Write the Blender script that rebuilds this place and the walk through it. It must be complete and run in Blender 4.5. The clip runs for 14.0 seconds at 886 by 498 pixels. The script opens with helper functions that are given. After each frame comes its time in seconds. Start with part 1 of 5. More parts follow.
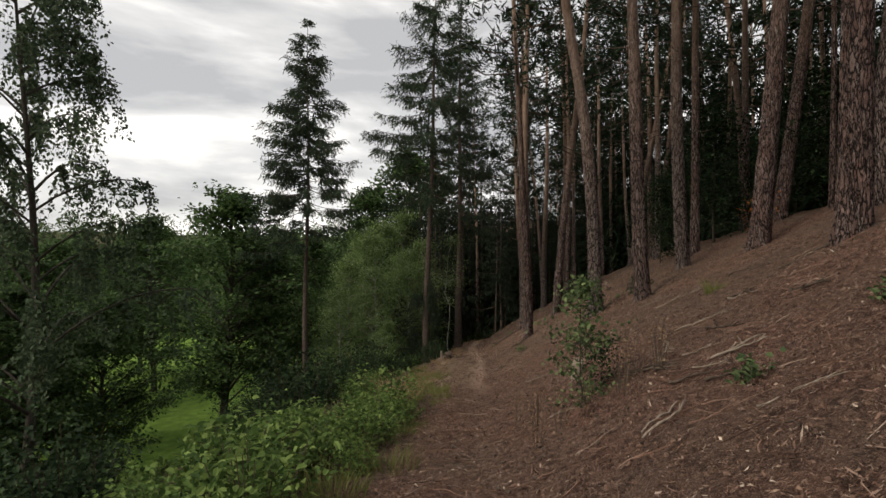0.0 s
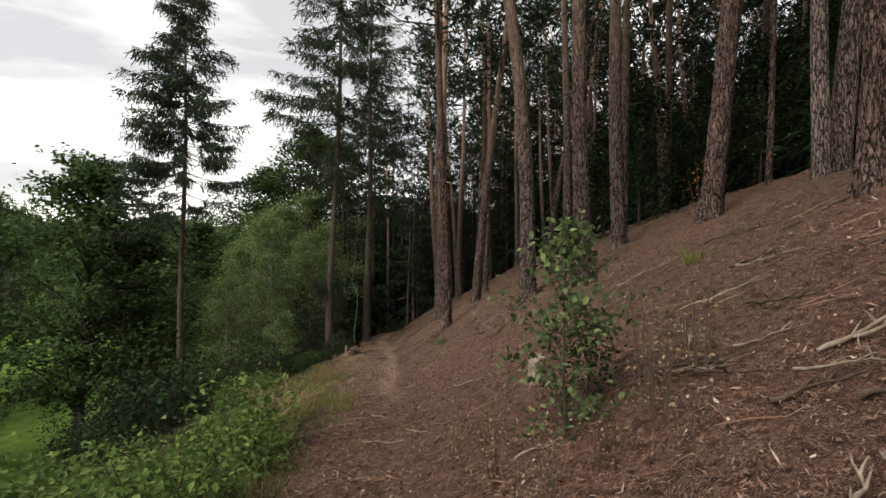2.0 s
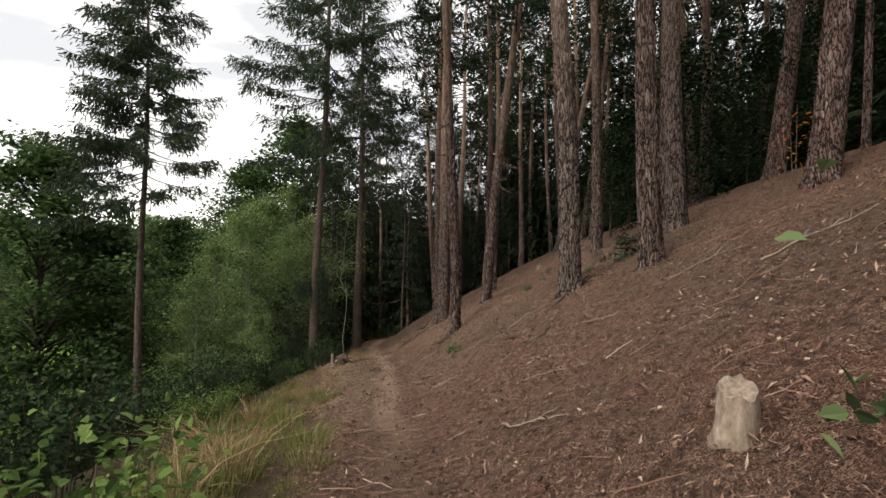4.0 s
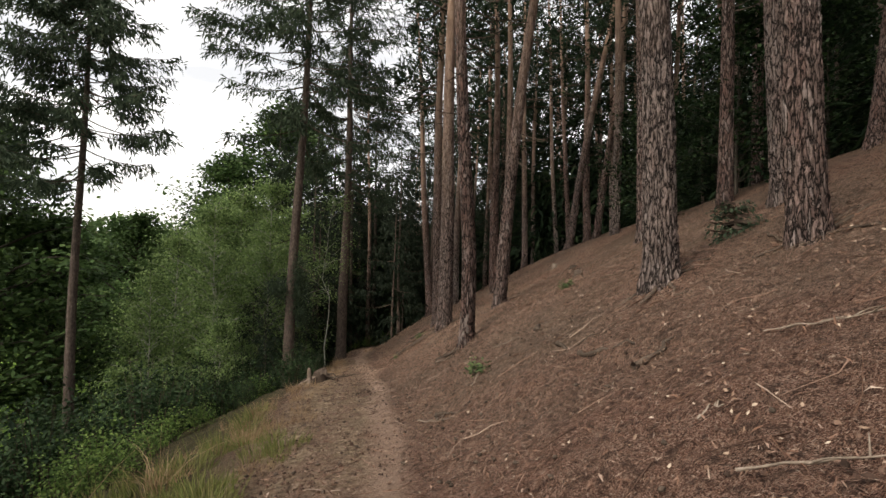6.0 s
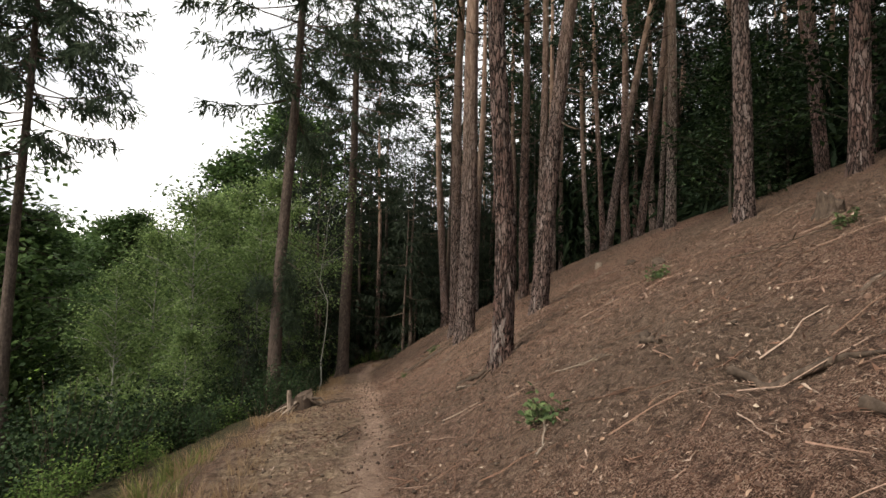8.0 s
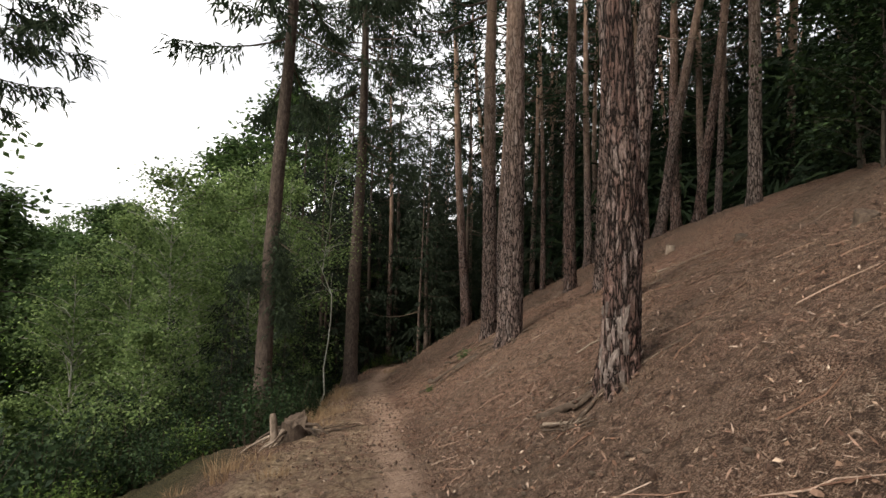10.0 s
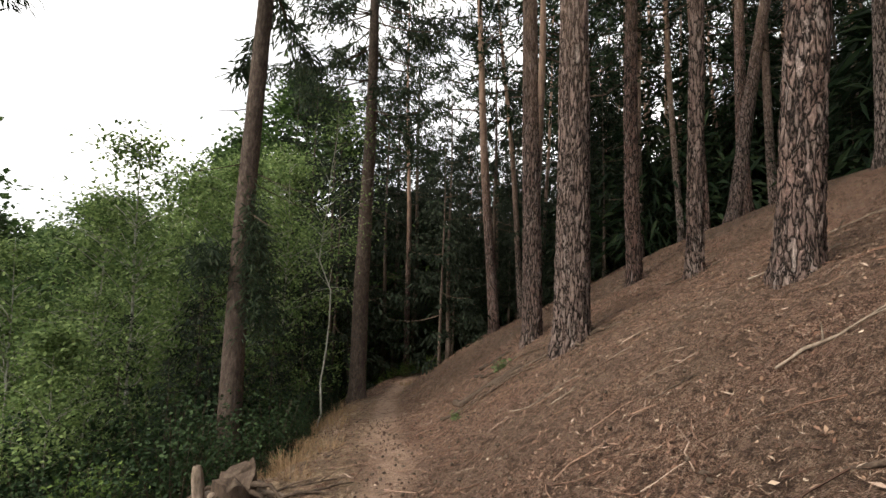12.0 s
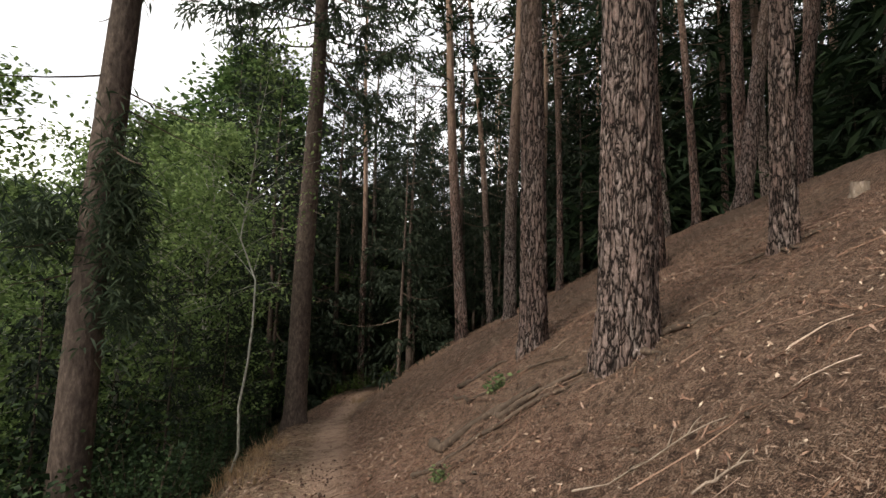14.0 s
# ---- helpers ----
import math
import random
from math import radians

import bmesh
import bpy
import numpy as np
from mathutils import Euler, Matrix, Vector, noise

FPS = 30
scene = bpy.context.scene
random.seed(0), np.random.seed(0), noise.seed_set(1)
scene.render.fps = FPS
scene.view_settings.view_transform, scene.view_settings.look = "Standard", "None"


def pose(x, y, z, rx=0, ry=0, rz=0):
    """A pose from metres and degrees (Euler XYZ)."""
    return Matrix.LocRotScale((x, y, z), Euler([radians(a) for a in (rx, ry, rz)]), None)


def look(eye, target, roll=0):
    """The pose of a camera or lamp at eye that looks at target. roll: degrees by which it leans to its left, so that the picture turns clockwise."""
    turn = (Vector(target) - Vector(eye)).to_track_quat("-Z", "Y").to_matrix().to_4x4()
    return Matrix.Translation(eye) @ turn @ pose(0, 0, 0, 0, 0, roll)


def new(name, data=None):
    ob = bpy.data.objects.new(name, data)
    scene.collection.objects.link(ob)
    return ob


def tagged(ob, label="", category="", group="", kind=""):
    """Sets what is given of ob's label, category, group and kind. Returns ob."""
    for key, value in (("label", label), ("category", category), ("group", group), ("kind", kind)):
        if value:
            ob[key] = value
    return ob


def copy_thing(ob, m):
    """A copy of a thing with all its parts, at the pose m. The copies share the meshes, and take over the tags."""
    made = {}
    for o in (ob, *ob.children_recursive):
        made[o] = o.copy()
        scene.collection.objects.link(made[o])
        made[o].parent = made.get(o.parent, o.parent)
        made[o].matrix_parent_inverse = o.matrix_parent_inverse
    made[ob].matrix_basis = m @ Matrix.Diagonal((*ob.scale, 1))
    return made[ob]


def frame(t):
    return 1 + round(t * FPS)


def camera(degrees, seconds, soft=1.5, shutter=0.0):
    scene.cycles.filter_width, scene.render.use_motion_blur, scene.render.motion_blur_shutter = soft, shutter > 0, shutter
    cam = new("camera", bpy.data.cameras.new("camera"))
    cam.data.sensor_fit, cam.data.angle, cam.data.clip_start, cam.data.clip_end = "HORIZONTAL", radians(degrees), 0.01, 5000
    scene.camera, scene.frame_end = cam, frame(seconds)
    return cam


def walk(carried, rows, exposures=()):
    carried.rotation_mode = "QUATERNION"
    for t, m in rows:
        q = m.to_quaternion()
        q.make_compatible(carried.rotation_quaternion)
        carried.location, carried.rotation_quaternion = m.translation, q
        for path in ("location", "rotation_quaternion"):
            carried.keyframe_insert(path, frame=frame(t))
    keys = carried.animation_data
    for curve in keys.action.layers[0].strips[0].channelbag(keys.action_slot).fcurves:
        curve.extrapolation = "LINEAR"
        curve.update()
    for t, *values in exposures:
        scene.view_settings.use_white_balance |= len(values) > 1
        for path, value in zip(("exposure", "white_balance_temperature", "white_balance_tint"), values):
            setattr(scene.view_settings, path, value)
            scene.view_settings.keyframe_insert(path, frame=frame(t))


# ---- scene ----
cam = camera(84.6, 14.0)
METRES, EYE, TILT, LEAN, TURN = 21.0, 1.25, 1.0, 0.0, 0.0
ROWS = [
    (0.0, 0.0, 0.0, 0.0, 0.0, 0.0, 0.0),
    (0.5, 0.0052, 0.0267, -0.0056, -5.29, 0.04, -0.32),
    (1.0, 0.0074, 0.0546, -0.0128, -7.78, -0.49, -0.4),
    (1.5, 0.0094, 0.0909, -0.0194, -9.43, -0.58, -0.57),
    (2.0, 0.0074, 0.126, -0.0252, -10.46, -0.72, -0.69),
    (2.5, 0.0096, 0.1616, -0.0292, -11.25, -1.01, -0.81),
    (3.0, 0.0084, 0.1953, -0.0377, -11.4, -0.76, -0.92),
    (5.5, 0.0196, 0.378, -0.07, -12.03, 0.81, -1.17),
    (6.0, 0.0199, 0.4157, -0.0756, -12.97, 0.89, -1.33),
    (6.5, 0.0261, 0.4532, -0.0803, -14.23, 1.56, -1.46),
    (7.0, 0.031, 0.4888, -0.0852, -14.45, 1.58, -1.51),
    (7.5, 0.0415, 0.5261, -0.0934, -13.61, 2.08, -1.59),
    (8.0, 0.0471, 0.5635, -0.0994, -11.24, 2.31, -1.62),
    (10.5, 0.0498, 0.7443, -0.127, -10.25, 2.51, -1.57),
    (11.0, 0.0568, 0.7789, -0.1338, -10.68, 2.15, -1.47),
    (11.5, 0.0668, 0.8151, -0.1392, -9.47, 3.14, -1.42),
    (12.0, 0.0679, 0.8485, -0.1431, -7.77, 3.45, -1.34),
    (12.5, 0.0696, 0.8803, -0.1471, -8.39, 4.1, -1.4),
    (13.0, 0.0737, 0.911, -0.1513, -9.88, 4.55, -1.48),
    (13.5, 0.0774, 0.9443, -0.1567, -11.56, 4.6, -1.47),
    (14.0, 0.0785, 0.9785, -0.1604, -12.84, 4.5, -1.52),
]
walk(cam, [(t, pose(0, 0, EYE, TILT, LEAN, TURN) @ pose(METRES * x, METRES * y, METRES * z, 90 + pitch, roll, yaw)) for t, x, y, z, yaw, pitch, roll in ROWS],
     [(0.0, 0.32, 7400, 10), (1.5, 0.6, 7400, 10), (3.0, 0.95, 7400, 10), (5.5, 1.02, 7400, 10), (6.5, 1.14, 7400, 10), (8.0, 1.27, 7400, 10), (11.0, 1.28, 7400, 10), (12.0, 1.46, 7400, 10), (13.0, 1.38, 7400, 10), (14.0, 1.4, 7400, 10)])

# a smooth soft-edged step from 0 at a to 1 at b
def ramp(v, a, b):
    s = np.clip((v - a) / (b - a), 0, 1)
    return s * s * (3 - 2 * s)


# ---- light ----
SUN_UP, SUN_ROUND = 46.0, -118.0
world = bpy.data.worlds.new("overcast_sky")
scene.world = world
world.use_nodes = True
wn, wl = world.node_tree.nodes, world.node_tree.links
wn.clear()
w_out, w_bg = wn.new("ShaderNodeOutputWorld"), wn.new("ShaderNodeBackground")
w_sky = wn.new("ShaderNodeTexSky")
w_sky.sky_type, w_sky.sun_disc = "NISHITA", False
w_sky.sun_elevation, w_sky.sun_rotation = radians(SUN_UP), radians(SUN_ROUND)
w_gain = wn.new("ShaderNodeVectorMath")
w_gain.operation = "SCALE"
w_gain.inputs["Scale"].default_value = 0.1
w_co, w_map = wn.new("ShaderNodeTexCoord"), wn.new("ShaderNodeMapping")
w_map.inputs["Scale"].default_value = (1.6, 1.6, 6.5)
w_noise = wn.new("ShaderNodeTexNoise")
w_noise.inputs["Scale"].default_value, w_noise.inputs["Detail"].default_value = 1.7, 7.0
w_noise.inputs["Roughness"].default_value, w_noise.inputs["Distortion"].default_value = 0.5, 0.25
w_ramp = wn.new("ShaderNodeValToRGB")
w_ramp.color_ramp.elements[0].position, w_ramp.color_ramp.elements[0].color = 0.37, (0.46, 0.49, 0.55, 1)
w_ramp.color_ramp.elements[1].position, w_ramp.color_ramp.elements[1].color = 0.63, (1.12, 1.15, 1.22, 1)
w_mid = w_ramp.color_ramp.elements.new(0.5)
w_mid.color = (0.70, 0.735, 0.80, 1)
w_mix = wn.new("ShaderNodeMix")
w_mix.data_type = "RGBA"
w_mix.inputs["Factor"].default_value = 0.88
wl.new(w_sky.outputs[0], w_gain.inputs[0])
wl.new(w_co.outputs["Generated"], w_map.inputs[0])
wl.new(w_map.outputs[0], w_noise.inputs["Vector"])
wl.new(w_noise.outputs["Fac"], w_ramp.inputs[0])
wl.new(w_gain.outputs[0], w_mix.inputs["A"])
wl.new(w_ramp.outputs[0], w_mix.inputs["B"])
wl.new(w_mix.outputs["Result"], w_bg.inputs["Color"])
wl.new(w_bg.outputs[0], w_out.inputs[0])
w_bg.inputs["Strength"].default_value = 1.0

sun = new("sun", bpy.data.lights.new("sun", "SUN"))
sun.data.energy, sun.data.angle, sun.data.color = 2.0, radians(30), (1.0, 0.96, 0.9)
sun_way = Vector((math.sin(radians(SUN_ROUND)) * math.cos(radians(SUN_UP)), math.cos(radians(SUN_ROUND)) * math.cos(radians(SUN_UP)), math.sin(radians(SUN_UP))))
sun.matrix_world = look(sun_way * 50, (0, 0, 0))


# ---- materials ----
class Mat:
    """A node material in few words."""

    def __init__(self, name, rough=0.85, spec=0.25):
        self.m = bpy.data.materials.new(name)
        self.m.use_nodes = True
        self.n, self.l = self.m.node_tree.nodes, self.m.node_tree.links
        self.b = self.n["Principled BSDF"]
        self.b.inputs["Roughness"].default_value = rough
        self.b.inputs["Specular IOR Level"].default_value = spec

    def link(self, a, b):
        self.l.new(a, b)

    def noise(self, scale, detail=4, stretch=None, rough=0.55, coord="Object"):
        tc, nz = self.n.new("ShaderNodeTexCoord"), self.n.new("ShaderNodeTexNoise")
        nz.inputs["Scale"].default_value, nz.inputs["Detail"].default_value, nz.inputs["Roughness"].default_value = scale, detail, rough
        if stretch:
            mp = self.n.new("ShaderNodeMapping")
            mp.inputs["Scale"].default_value = stretch
            self.link(tc.outputs[coord], mp.inputs[0])
            self.link(mp.outputs[0], nz.inputs["Vector"])
        else:
            self.link(tc.outputs[coord], nz.inputs["Vector"])
        return nz.outputs["Fac"]

    def attr(self, name):
        a = self.n.new("ShaderNodeAttribute")
        a.attribute_name = name
        return a.outputs["Fac"]

    def island(self):
        return self.n.new("ShaderNodeNewGeometry").outputs["Random Per Island"]

    def random(self):
        return self.n.new("ShaderNodeObjectInfo").outputs["Random"]

    def ramp(self, fac, *stops):
        r = self.n.new("ShaderNodeValToRGB")
        e = r.color_ramp.elements
        while len(e) < len(stops):
            e.new(0.5)
        for k, (p, c) in zip(e, stops):
            k.position, k.color = p, (*c, 1)
        self.link(fac, r.inputs[0])
        return r.outputs[0]

    def fit(self, v, a, b, c=0.0, d=1.0):
        k = self.n.new("ShaderNodeMapRange")
        for i, q in zip(("From Min", "From Max", "To Min", "To Max"), (a, b, c, d)):
            k.inputs[i].default_value = q
        self.link(v, k.inputs["Value"])
        return k.outputs[0]

    def mix(self, fac, a, b, how="MIX"):
        k = self.n.new("ShaderNodeMix")
        k.data_type, k.blend_type = "RGBA", how
        for v, s in ((fac, k.inputs["Factor"]), (a, k.inputs["A"]), (b, k.inputs["B"])):
            if isinstance(v, (int, float)):
                s.default_value = v
            elif isinstance(v, tuple):
                s.default_value = (*v, 1)
            else:
                self.link(v, s)
        return k.outputs["Result"]

    def math(self, op, a, b=0.0):
        k = self.n.new("ShaderNodeMath")
        k.operation = op
        for v, s in ((a, k.inputs[0]), (b, k.inputs[1])):
            if isinstance(v, (int, float)):
                s.default_value = v
            else:
                self.link(v, s)
        return k.outputs[0]

    def colour(self, c):
        if isinstance(c, tuple):
            self.b.inputs["Base Color"].default_value = (*c, 1)
        else:
            self.link(c, self.b.inputs["Base Color"])
        return self

    def bump(self, h, strength=0.5, dist=0.02):
        k = self.n.new("ShaderNodeBump")
        k.inputs["Strength"].default_value, k.inputs["Distance"].default_value = strength, dist
        self.link(h, k.inputs["Height"])
        self.link(k.outputs[0], self.b.inputs["Normal"])
        return self

    def thin(self, col, amount=0.3):
        """Light passes through a leaf."""
        t, mx = self.n.new("ShaderNodeBsdfTranslucent"), self.n.new("ShaderNodeMixShader")
        self.link(col, t.inputs["Color"])
        mx.inputs[0].default_value = amount
        self.link(self.b.outputs[0], mx.inputs[1])
        self.link(t.outputs[0], mx.inputs[2])
        self.link(mx.outputs[0], self.n["Material Output"].inputs["Surface"])
        return self


def leaf_material(name, dark, mid, light, through_leaf=0.3, rough=0.62):
    m = Mat(name, rough, 0.08)
    # Leaf-to-leaf tone, stretched further to mimic sunlit and shaded leaves.
    c = m.ramp(m.island(), (0.0, dark), (0.55, mid), (1.0, light))
    # Broad dark blotches painted as the shaded hollows between leaf clumps.
    c = m.mix(m.fit(m.noise(0.9, 4), 0.42, 0.62, 0.0, 0.6), c, dark)
    c = m.mix(m.fit(m.random(), 0, 1, 0.0, 0.3), c, mid)
    m.colour(c).thin(c, through_leaf)
    return m.m


def ground_material():
    m = Mat("forest_floor", 0.92, 0.15)
    big, midn, fine = m.noise(0.35, 5), m.noise(3.2, 6), m.noise(42.0, 6, rough=0.7)
    needles = m.math("MAXIMUM", m.noise(48.0, 3, (1.0, 4.0, 1.0), 0.65), m.math("MAXIMUM", m.noise(52.0, 3, (4.0, 1.0, 1.0), 0.65), m.math("SUBTRACT", m.noise(85.0, 4, rough=0.75), 0.01)))
    litter = m.ramp(needles, (0.515, (0.026, 0.014, 0.010)), (0.56, (0.200, 0.096, 0.068)), (0.61, (0.41, 0.250, 0.192)), (0.665, (0.55, 0.42, 0.34)))
    red = m.mix(m.fit(midn, 0.38, 0.68), litter, (0.175, 0.078, 0.056), "MIX")
    litter = m.mix(0.45, litter, red)
    straw = m.ramp(needles, (0.515, (0.030, 0.018, 0.013)), (0.56, (0.215, 0.120, 0.082)), (0.61, (0.39, 0.260, 0.192)), (0.665, (0.54, 0.42, 0.33)))
    litter = m.mix(m.math("MULTIPLY", m.attr("straw"), m.fit(m.noise(0.8, 4), 0.3, 0.6, 0.35, 1.0)), litter, straw)
    litter = m.mix(m.fit(big, 0.42, 0.62, 0, 0.55), litter, m.ramp(fine, (0.3, (0.05, 0.037, 0.028)), (0.7, (0.20, 0.155, 0.115))))
    # Near-black blotches painted in for the shadowed hollows among the litter.
    litter = m.mix(m.fit(m.noise(11.0, 7, rough=0.72), 0.40, 0.51, 0.68, 0.0), litter, (0.030, 0.017, 0.013))
    dirt = m.ramp(fine, (0.25, (0.22, 0.145, 0.110)), (0.5, (0.42, 0.290, 0.222)), (0.75, (0.56, 0.42, 0.33)))
    dirt = m.mix(m.fit(m.noise(5.0, 6, rough=0.65), 0.48, 0.64, 0, 0.6), dirt, litter)
    turf = m.ramp(needles, (0.5, (0.018, 0.018, 0.009)), (0.57, (0.065, 0.058, 0.028)), (0.66, (0.16, 0.125, 0.065)))
    meadow = m.ramp(m.noise(1.3, 6), (0.3, (0.085, 0.16, 0.026)), (0.6, (0.15, 0.25, 0.045)), (0.8, (0.20, 0.30, 0.07)))
    clods = m.ramp(m.noise(13.0, 6, rough=0.7), (0.36, (0.060, 0.042, 0.030)), (0.47, (0.20, 0.145, 0.098)), (0.62, (0.42, 0.32, 0.225)), (0.75, (0.56, 0.45, 0.33)))
    c = m.mix(m.math("MULTIPLY", m.attr("shelf"), m.fit(m.noise(2.2, 5, rough=0.6), 0.36, 0.60, 0.25, 1.0)), litter, clods)
    c = m.mix(m.attr("path"), c, dirt)
    c = m.mix(m.attr("turf"), c, turf)
    c = m.mix(m.attr("meadow"), c, meadow)
    h = m.math("ADD", m.math("MULTIPLY", needles, 0.6), m.math("MULTIPLY", fine, 0.5))
    m.colour(c).bump(m.math("ADD", h, midn), 1.0, 0.11)
    return m.m


def pine_bark_material():
    m = Mat("pine_bark", 0.9, 0.15)
    fine, flake = m.noise(38, 8, (1, 1, 0.4), 0.72), m.noise(7, 6, (1, 1, 0.3), 0.65)
    tc, mp = m.n.new("ShaderNodeTexCoord"), m.n.new("ShaderNodeMapping")
    mp.inputs["Scale"].default_value = (1.0, 1.0, 0.19)
    m.link(tc.outputs["Object"], mp.inputs[0])
    wob, add = m.n.new("ShaderNodeTexNoise"), m.n.new("ShaderNodeMix")
    wob.inputs["Scale"].default_value, wob.inputs["Detail"].default_value = 16.0, 4.0
    m.link(mp.outputs[0], wob.inputs["Vector"])
    add.data_type, add.blend_type = "RGBA", "LINEAR_LIGHT"
    add.inputs["Factor"].default_value = 0.06
    m.link(mp.outputs[0], add.inputs["A"])
    m.link(wob.outputs["Color"], add.inputs["B"])

    def net(kind, scale):
        v = m.n.new("ShaderNodeTexVoronoi")
        v.feature = kind
        v.inputs["Scale"].default_value = scale
        m.link(add.outputs["Result"], v.inputs["Vector"])
        return v.outputs

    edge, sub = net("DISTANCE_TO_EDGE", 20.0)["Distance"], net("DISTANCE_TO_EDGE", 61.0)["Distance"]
    tone = m.n.new("ShaderNodeSeparateColor")
    m.link(net("F1", 20.0)["Color"], tone.inputs[0])
    tint = tone.outputs[0]
    plate = m.ramp(tint, (0.0, (0.20, 0.135, 0.120)), (0.45, (0.285, 0.195, 0.174)), (0.8, (0.345, 0.258, 0.235)), (0.97, (0.41, 0.335, 0.315)))
    plate = m.mix(m.fit(flake, 0.42, 0.68, 0, 0.6), plate, (0.225, 0.105, 0.082))
    plate = m.mix(m.fit(fine, 0.32, 0.6, 0.7, 0.0), plate, (0.05, 0.034, 0.030))
    plate = m.mix(m.fit(sub, 0.0, 0.10, 0.55, 0.0), plate, (0.04, 0.027, 0.024))
    plate = m.mix(m.fit(m.random(), 0.35, 1.0, 0.0, 0.55), plate, m.ramp(fine, (0.35, (0.14, 0.117, 0.108)), (0.6, (0.44, 0.39, 0.365))))
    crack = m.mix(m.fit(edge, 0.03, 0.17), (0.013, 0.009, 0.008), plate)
    thin_bark = m.ramp(flake, (0.3, (0.16, 0.105, 0.08)), (0.55, (0.29, 0.195, 0.148)), (0.8, (0.40, 0.295, 0.235)))
    up = m.math("ADD", m.attr("hgt"), m.math("MULTIPLY", flake, 2.5))
    up = m.math("ADD", up, m.math("MULTIPLY", m.random(), 3.0))
    up = m.fit(up, 6.5, 13.5)
    c = m.mix(up, crack, thin_bark)
    h = m.math("ADD", m.fit(edge, 0.0, 0.22), m.math("ADD", m.math("MULTIPLY", fine, 0.5), m.math("MULTIPLY", m.fit(sub, 0, 0.15), 0.25)))
    h = m.math("MULTIPLY", m.math("ADD", h, m.math("MULTIPLY", tint, 0.4)), m.fit(up, 0, 1, 1.0, 0.3))
    m.colour(c).bump(h, 1.0, 0.05)
    return m.m


def grey_bark_material(name, a, b, c):
    m = Mat(name, 0.9, 0.15)
    fine, flake = m.noise(24, 6, (1, 1, 0.4), 0.65), m.noise(4, 5, (1, 1, 0.5))
    k = m.ramp(fine, (0.3, a), (0.55, b), (0.8, c))
    m.colour(m.mix(m.fit(flake, 0.4, 0.7, 0, 0.6), k, a)).bump(fine, 0.9, 0.02)
    return m.m


def pale_bark_material():
    m = Mat("pale_bare_bark", 0.85, 0.2)
    c = m.ramp(m.random(), (0.0, (0.10, 0.080, 0.072)), (0.5, (0.17, 0.138, 0.126)), (0.85, (0.23, 0.192, 0.175)), (1.0, (0.19, 0.118, 0.10)))
    grain = m.noise(30, 6, (1, 1, 0.5), 0.7)
    m.colour(m.mix(m.fit(grain, 0.42, 0.6, 0.75, 0.0), c, (0.07, 0.052, 0.045))).bump(grain, 1.0, 0.02)
    return m.m


def litter_material(name, *stops):
    m = Mat(name, 0.9, 0.15)
    c = m.ramp(m.island(), *stops)
    m.colour(m.mix(m.fit(m.noise(60, 3), 0.3, 0.7, 0.5, 0.0), c, (0.05, 0.032, 0.024)))
    return m.m


GROUND = ground_material()
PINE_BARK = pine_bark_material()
PALE_BARK = pale_bark_material()
SPRUCE_BARK = grey_bark_material("spruce_bark", (0.032, 0.024, 0.020), (0.10, 0.076, 0.064), (0.21, 0.17, 0.145))
OAK_BARK = grey_bark_material("oak_bark", (0.025, 0.021, 0.017), (0.06, 0.052, 0.042), (0.11, 0.095, 0.075))
BIRCH_BARK = grey_bark_material("birch_bark", (0.10, 0.10, 0.085), (0.33, 0.33, 0.29), (0.50, 0.50, 0.46))
DEAD_WOOD = grey_bark_material("dead_wood", (0.10, 0.078, 0.06), (0.26, 0.205, 0.165), (0.46, 0.39, 0.33))
DARK_WOOD = grey_bark_material("damp_dead_wood", (0.03, 0.022, 0.017), (0.085, 0.062, 0.048), (0.17, 0.13, 0.10))
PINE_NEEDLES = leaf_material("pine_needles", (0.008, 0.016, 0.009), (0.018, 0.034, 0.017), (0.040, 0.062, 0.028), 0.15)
# Spruce needles again at about half tone, the wood's shade put into the colour.
GLOOM_TONED_NEEDLES = leaf_material("gloom_toned_spruce_needles", (0.008, 0.013, 0.009), (0.021, 0.031, 0.020), (0.042, 0.056, 0.034), 0.15)
SPRUCE_NEEDLES = leaf_material("spruce_needles", (0.017, 0.028, 0.017), (0.046, 0.068, 0.042), (0.086, 0.112, 0.066), 0.26)
OAK_LEAVES = leaf_material("oak_leaves", (0.020, 0.040, 0.015), (0.060, 0.106, 0.036), (0.125, 0.190, 0.066), 0.32)
BIRCH_LEAVES = leaf_material("birch_leaves", (0.032, 0.058, 0.020), (0.150, 0.222, 0.082), (0.300, 0.395, 0.160), 0.42)
SHRUB_LEAVES = leaf_material("shrub_leaves", (0.026, 0.051, 0.015), (0.103, 0.167, 0.047), (0.242, 0.328, 0.099), 0.38)
SAPLING_LEAVES = leaf_material("sapling_leaves", (0.030, 0.050, 0.022), (0.098, 0.142, 0.062), (0.205, 0.265, 0.115), 0.34)
# Shrub leaves with the shade of bank and wood put into the colour.
SHADE_TONED_LEAVES = leaf_material("shade_toned_shrub_leaves", (0.006, 0.013, 0.007), (0.022, 0.042, 0.018), (0.060, 0.098, 0.040), 0.2)
WEEPING_LEAVES = leaf_material("weeping_birch_leaves", (0.030, 0.050, 0.028), (0.075, 0.110, 0.062), (0.150, 0.195, 0.115), 0.3)
FAR_LEAVES = leaf_material("far_leaves", (0.026, 0.048, 0.019), (0.071, 0.116, 0.043), (0.127, 0.178, 0.069), 0.25, 0.7)
GRASS = leaf_material("grass_blades", (0.07, 0.10, 0.025), (0.15, 0.16, 0.055), (0.30, 0.25, 0.12), 0.3)
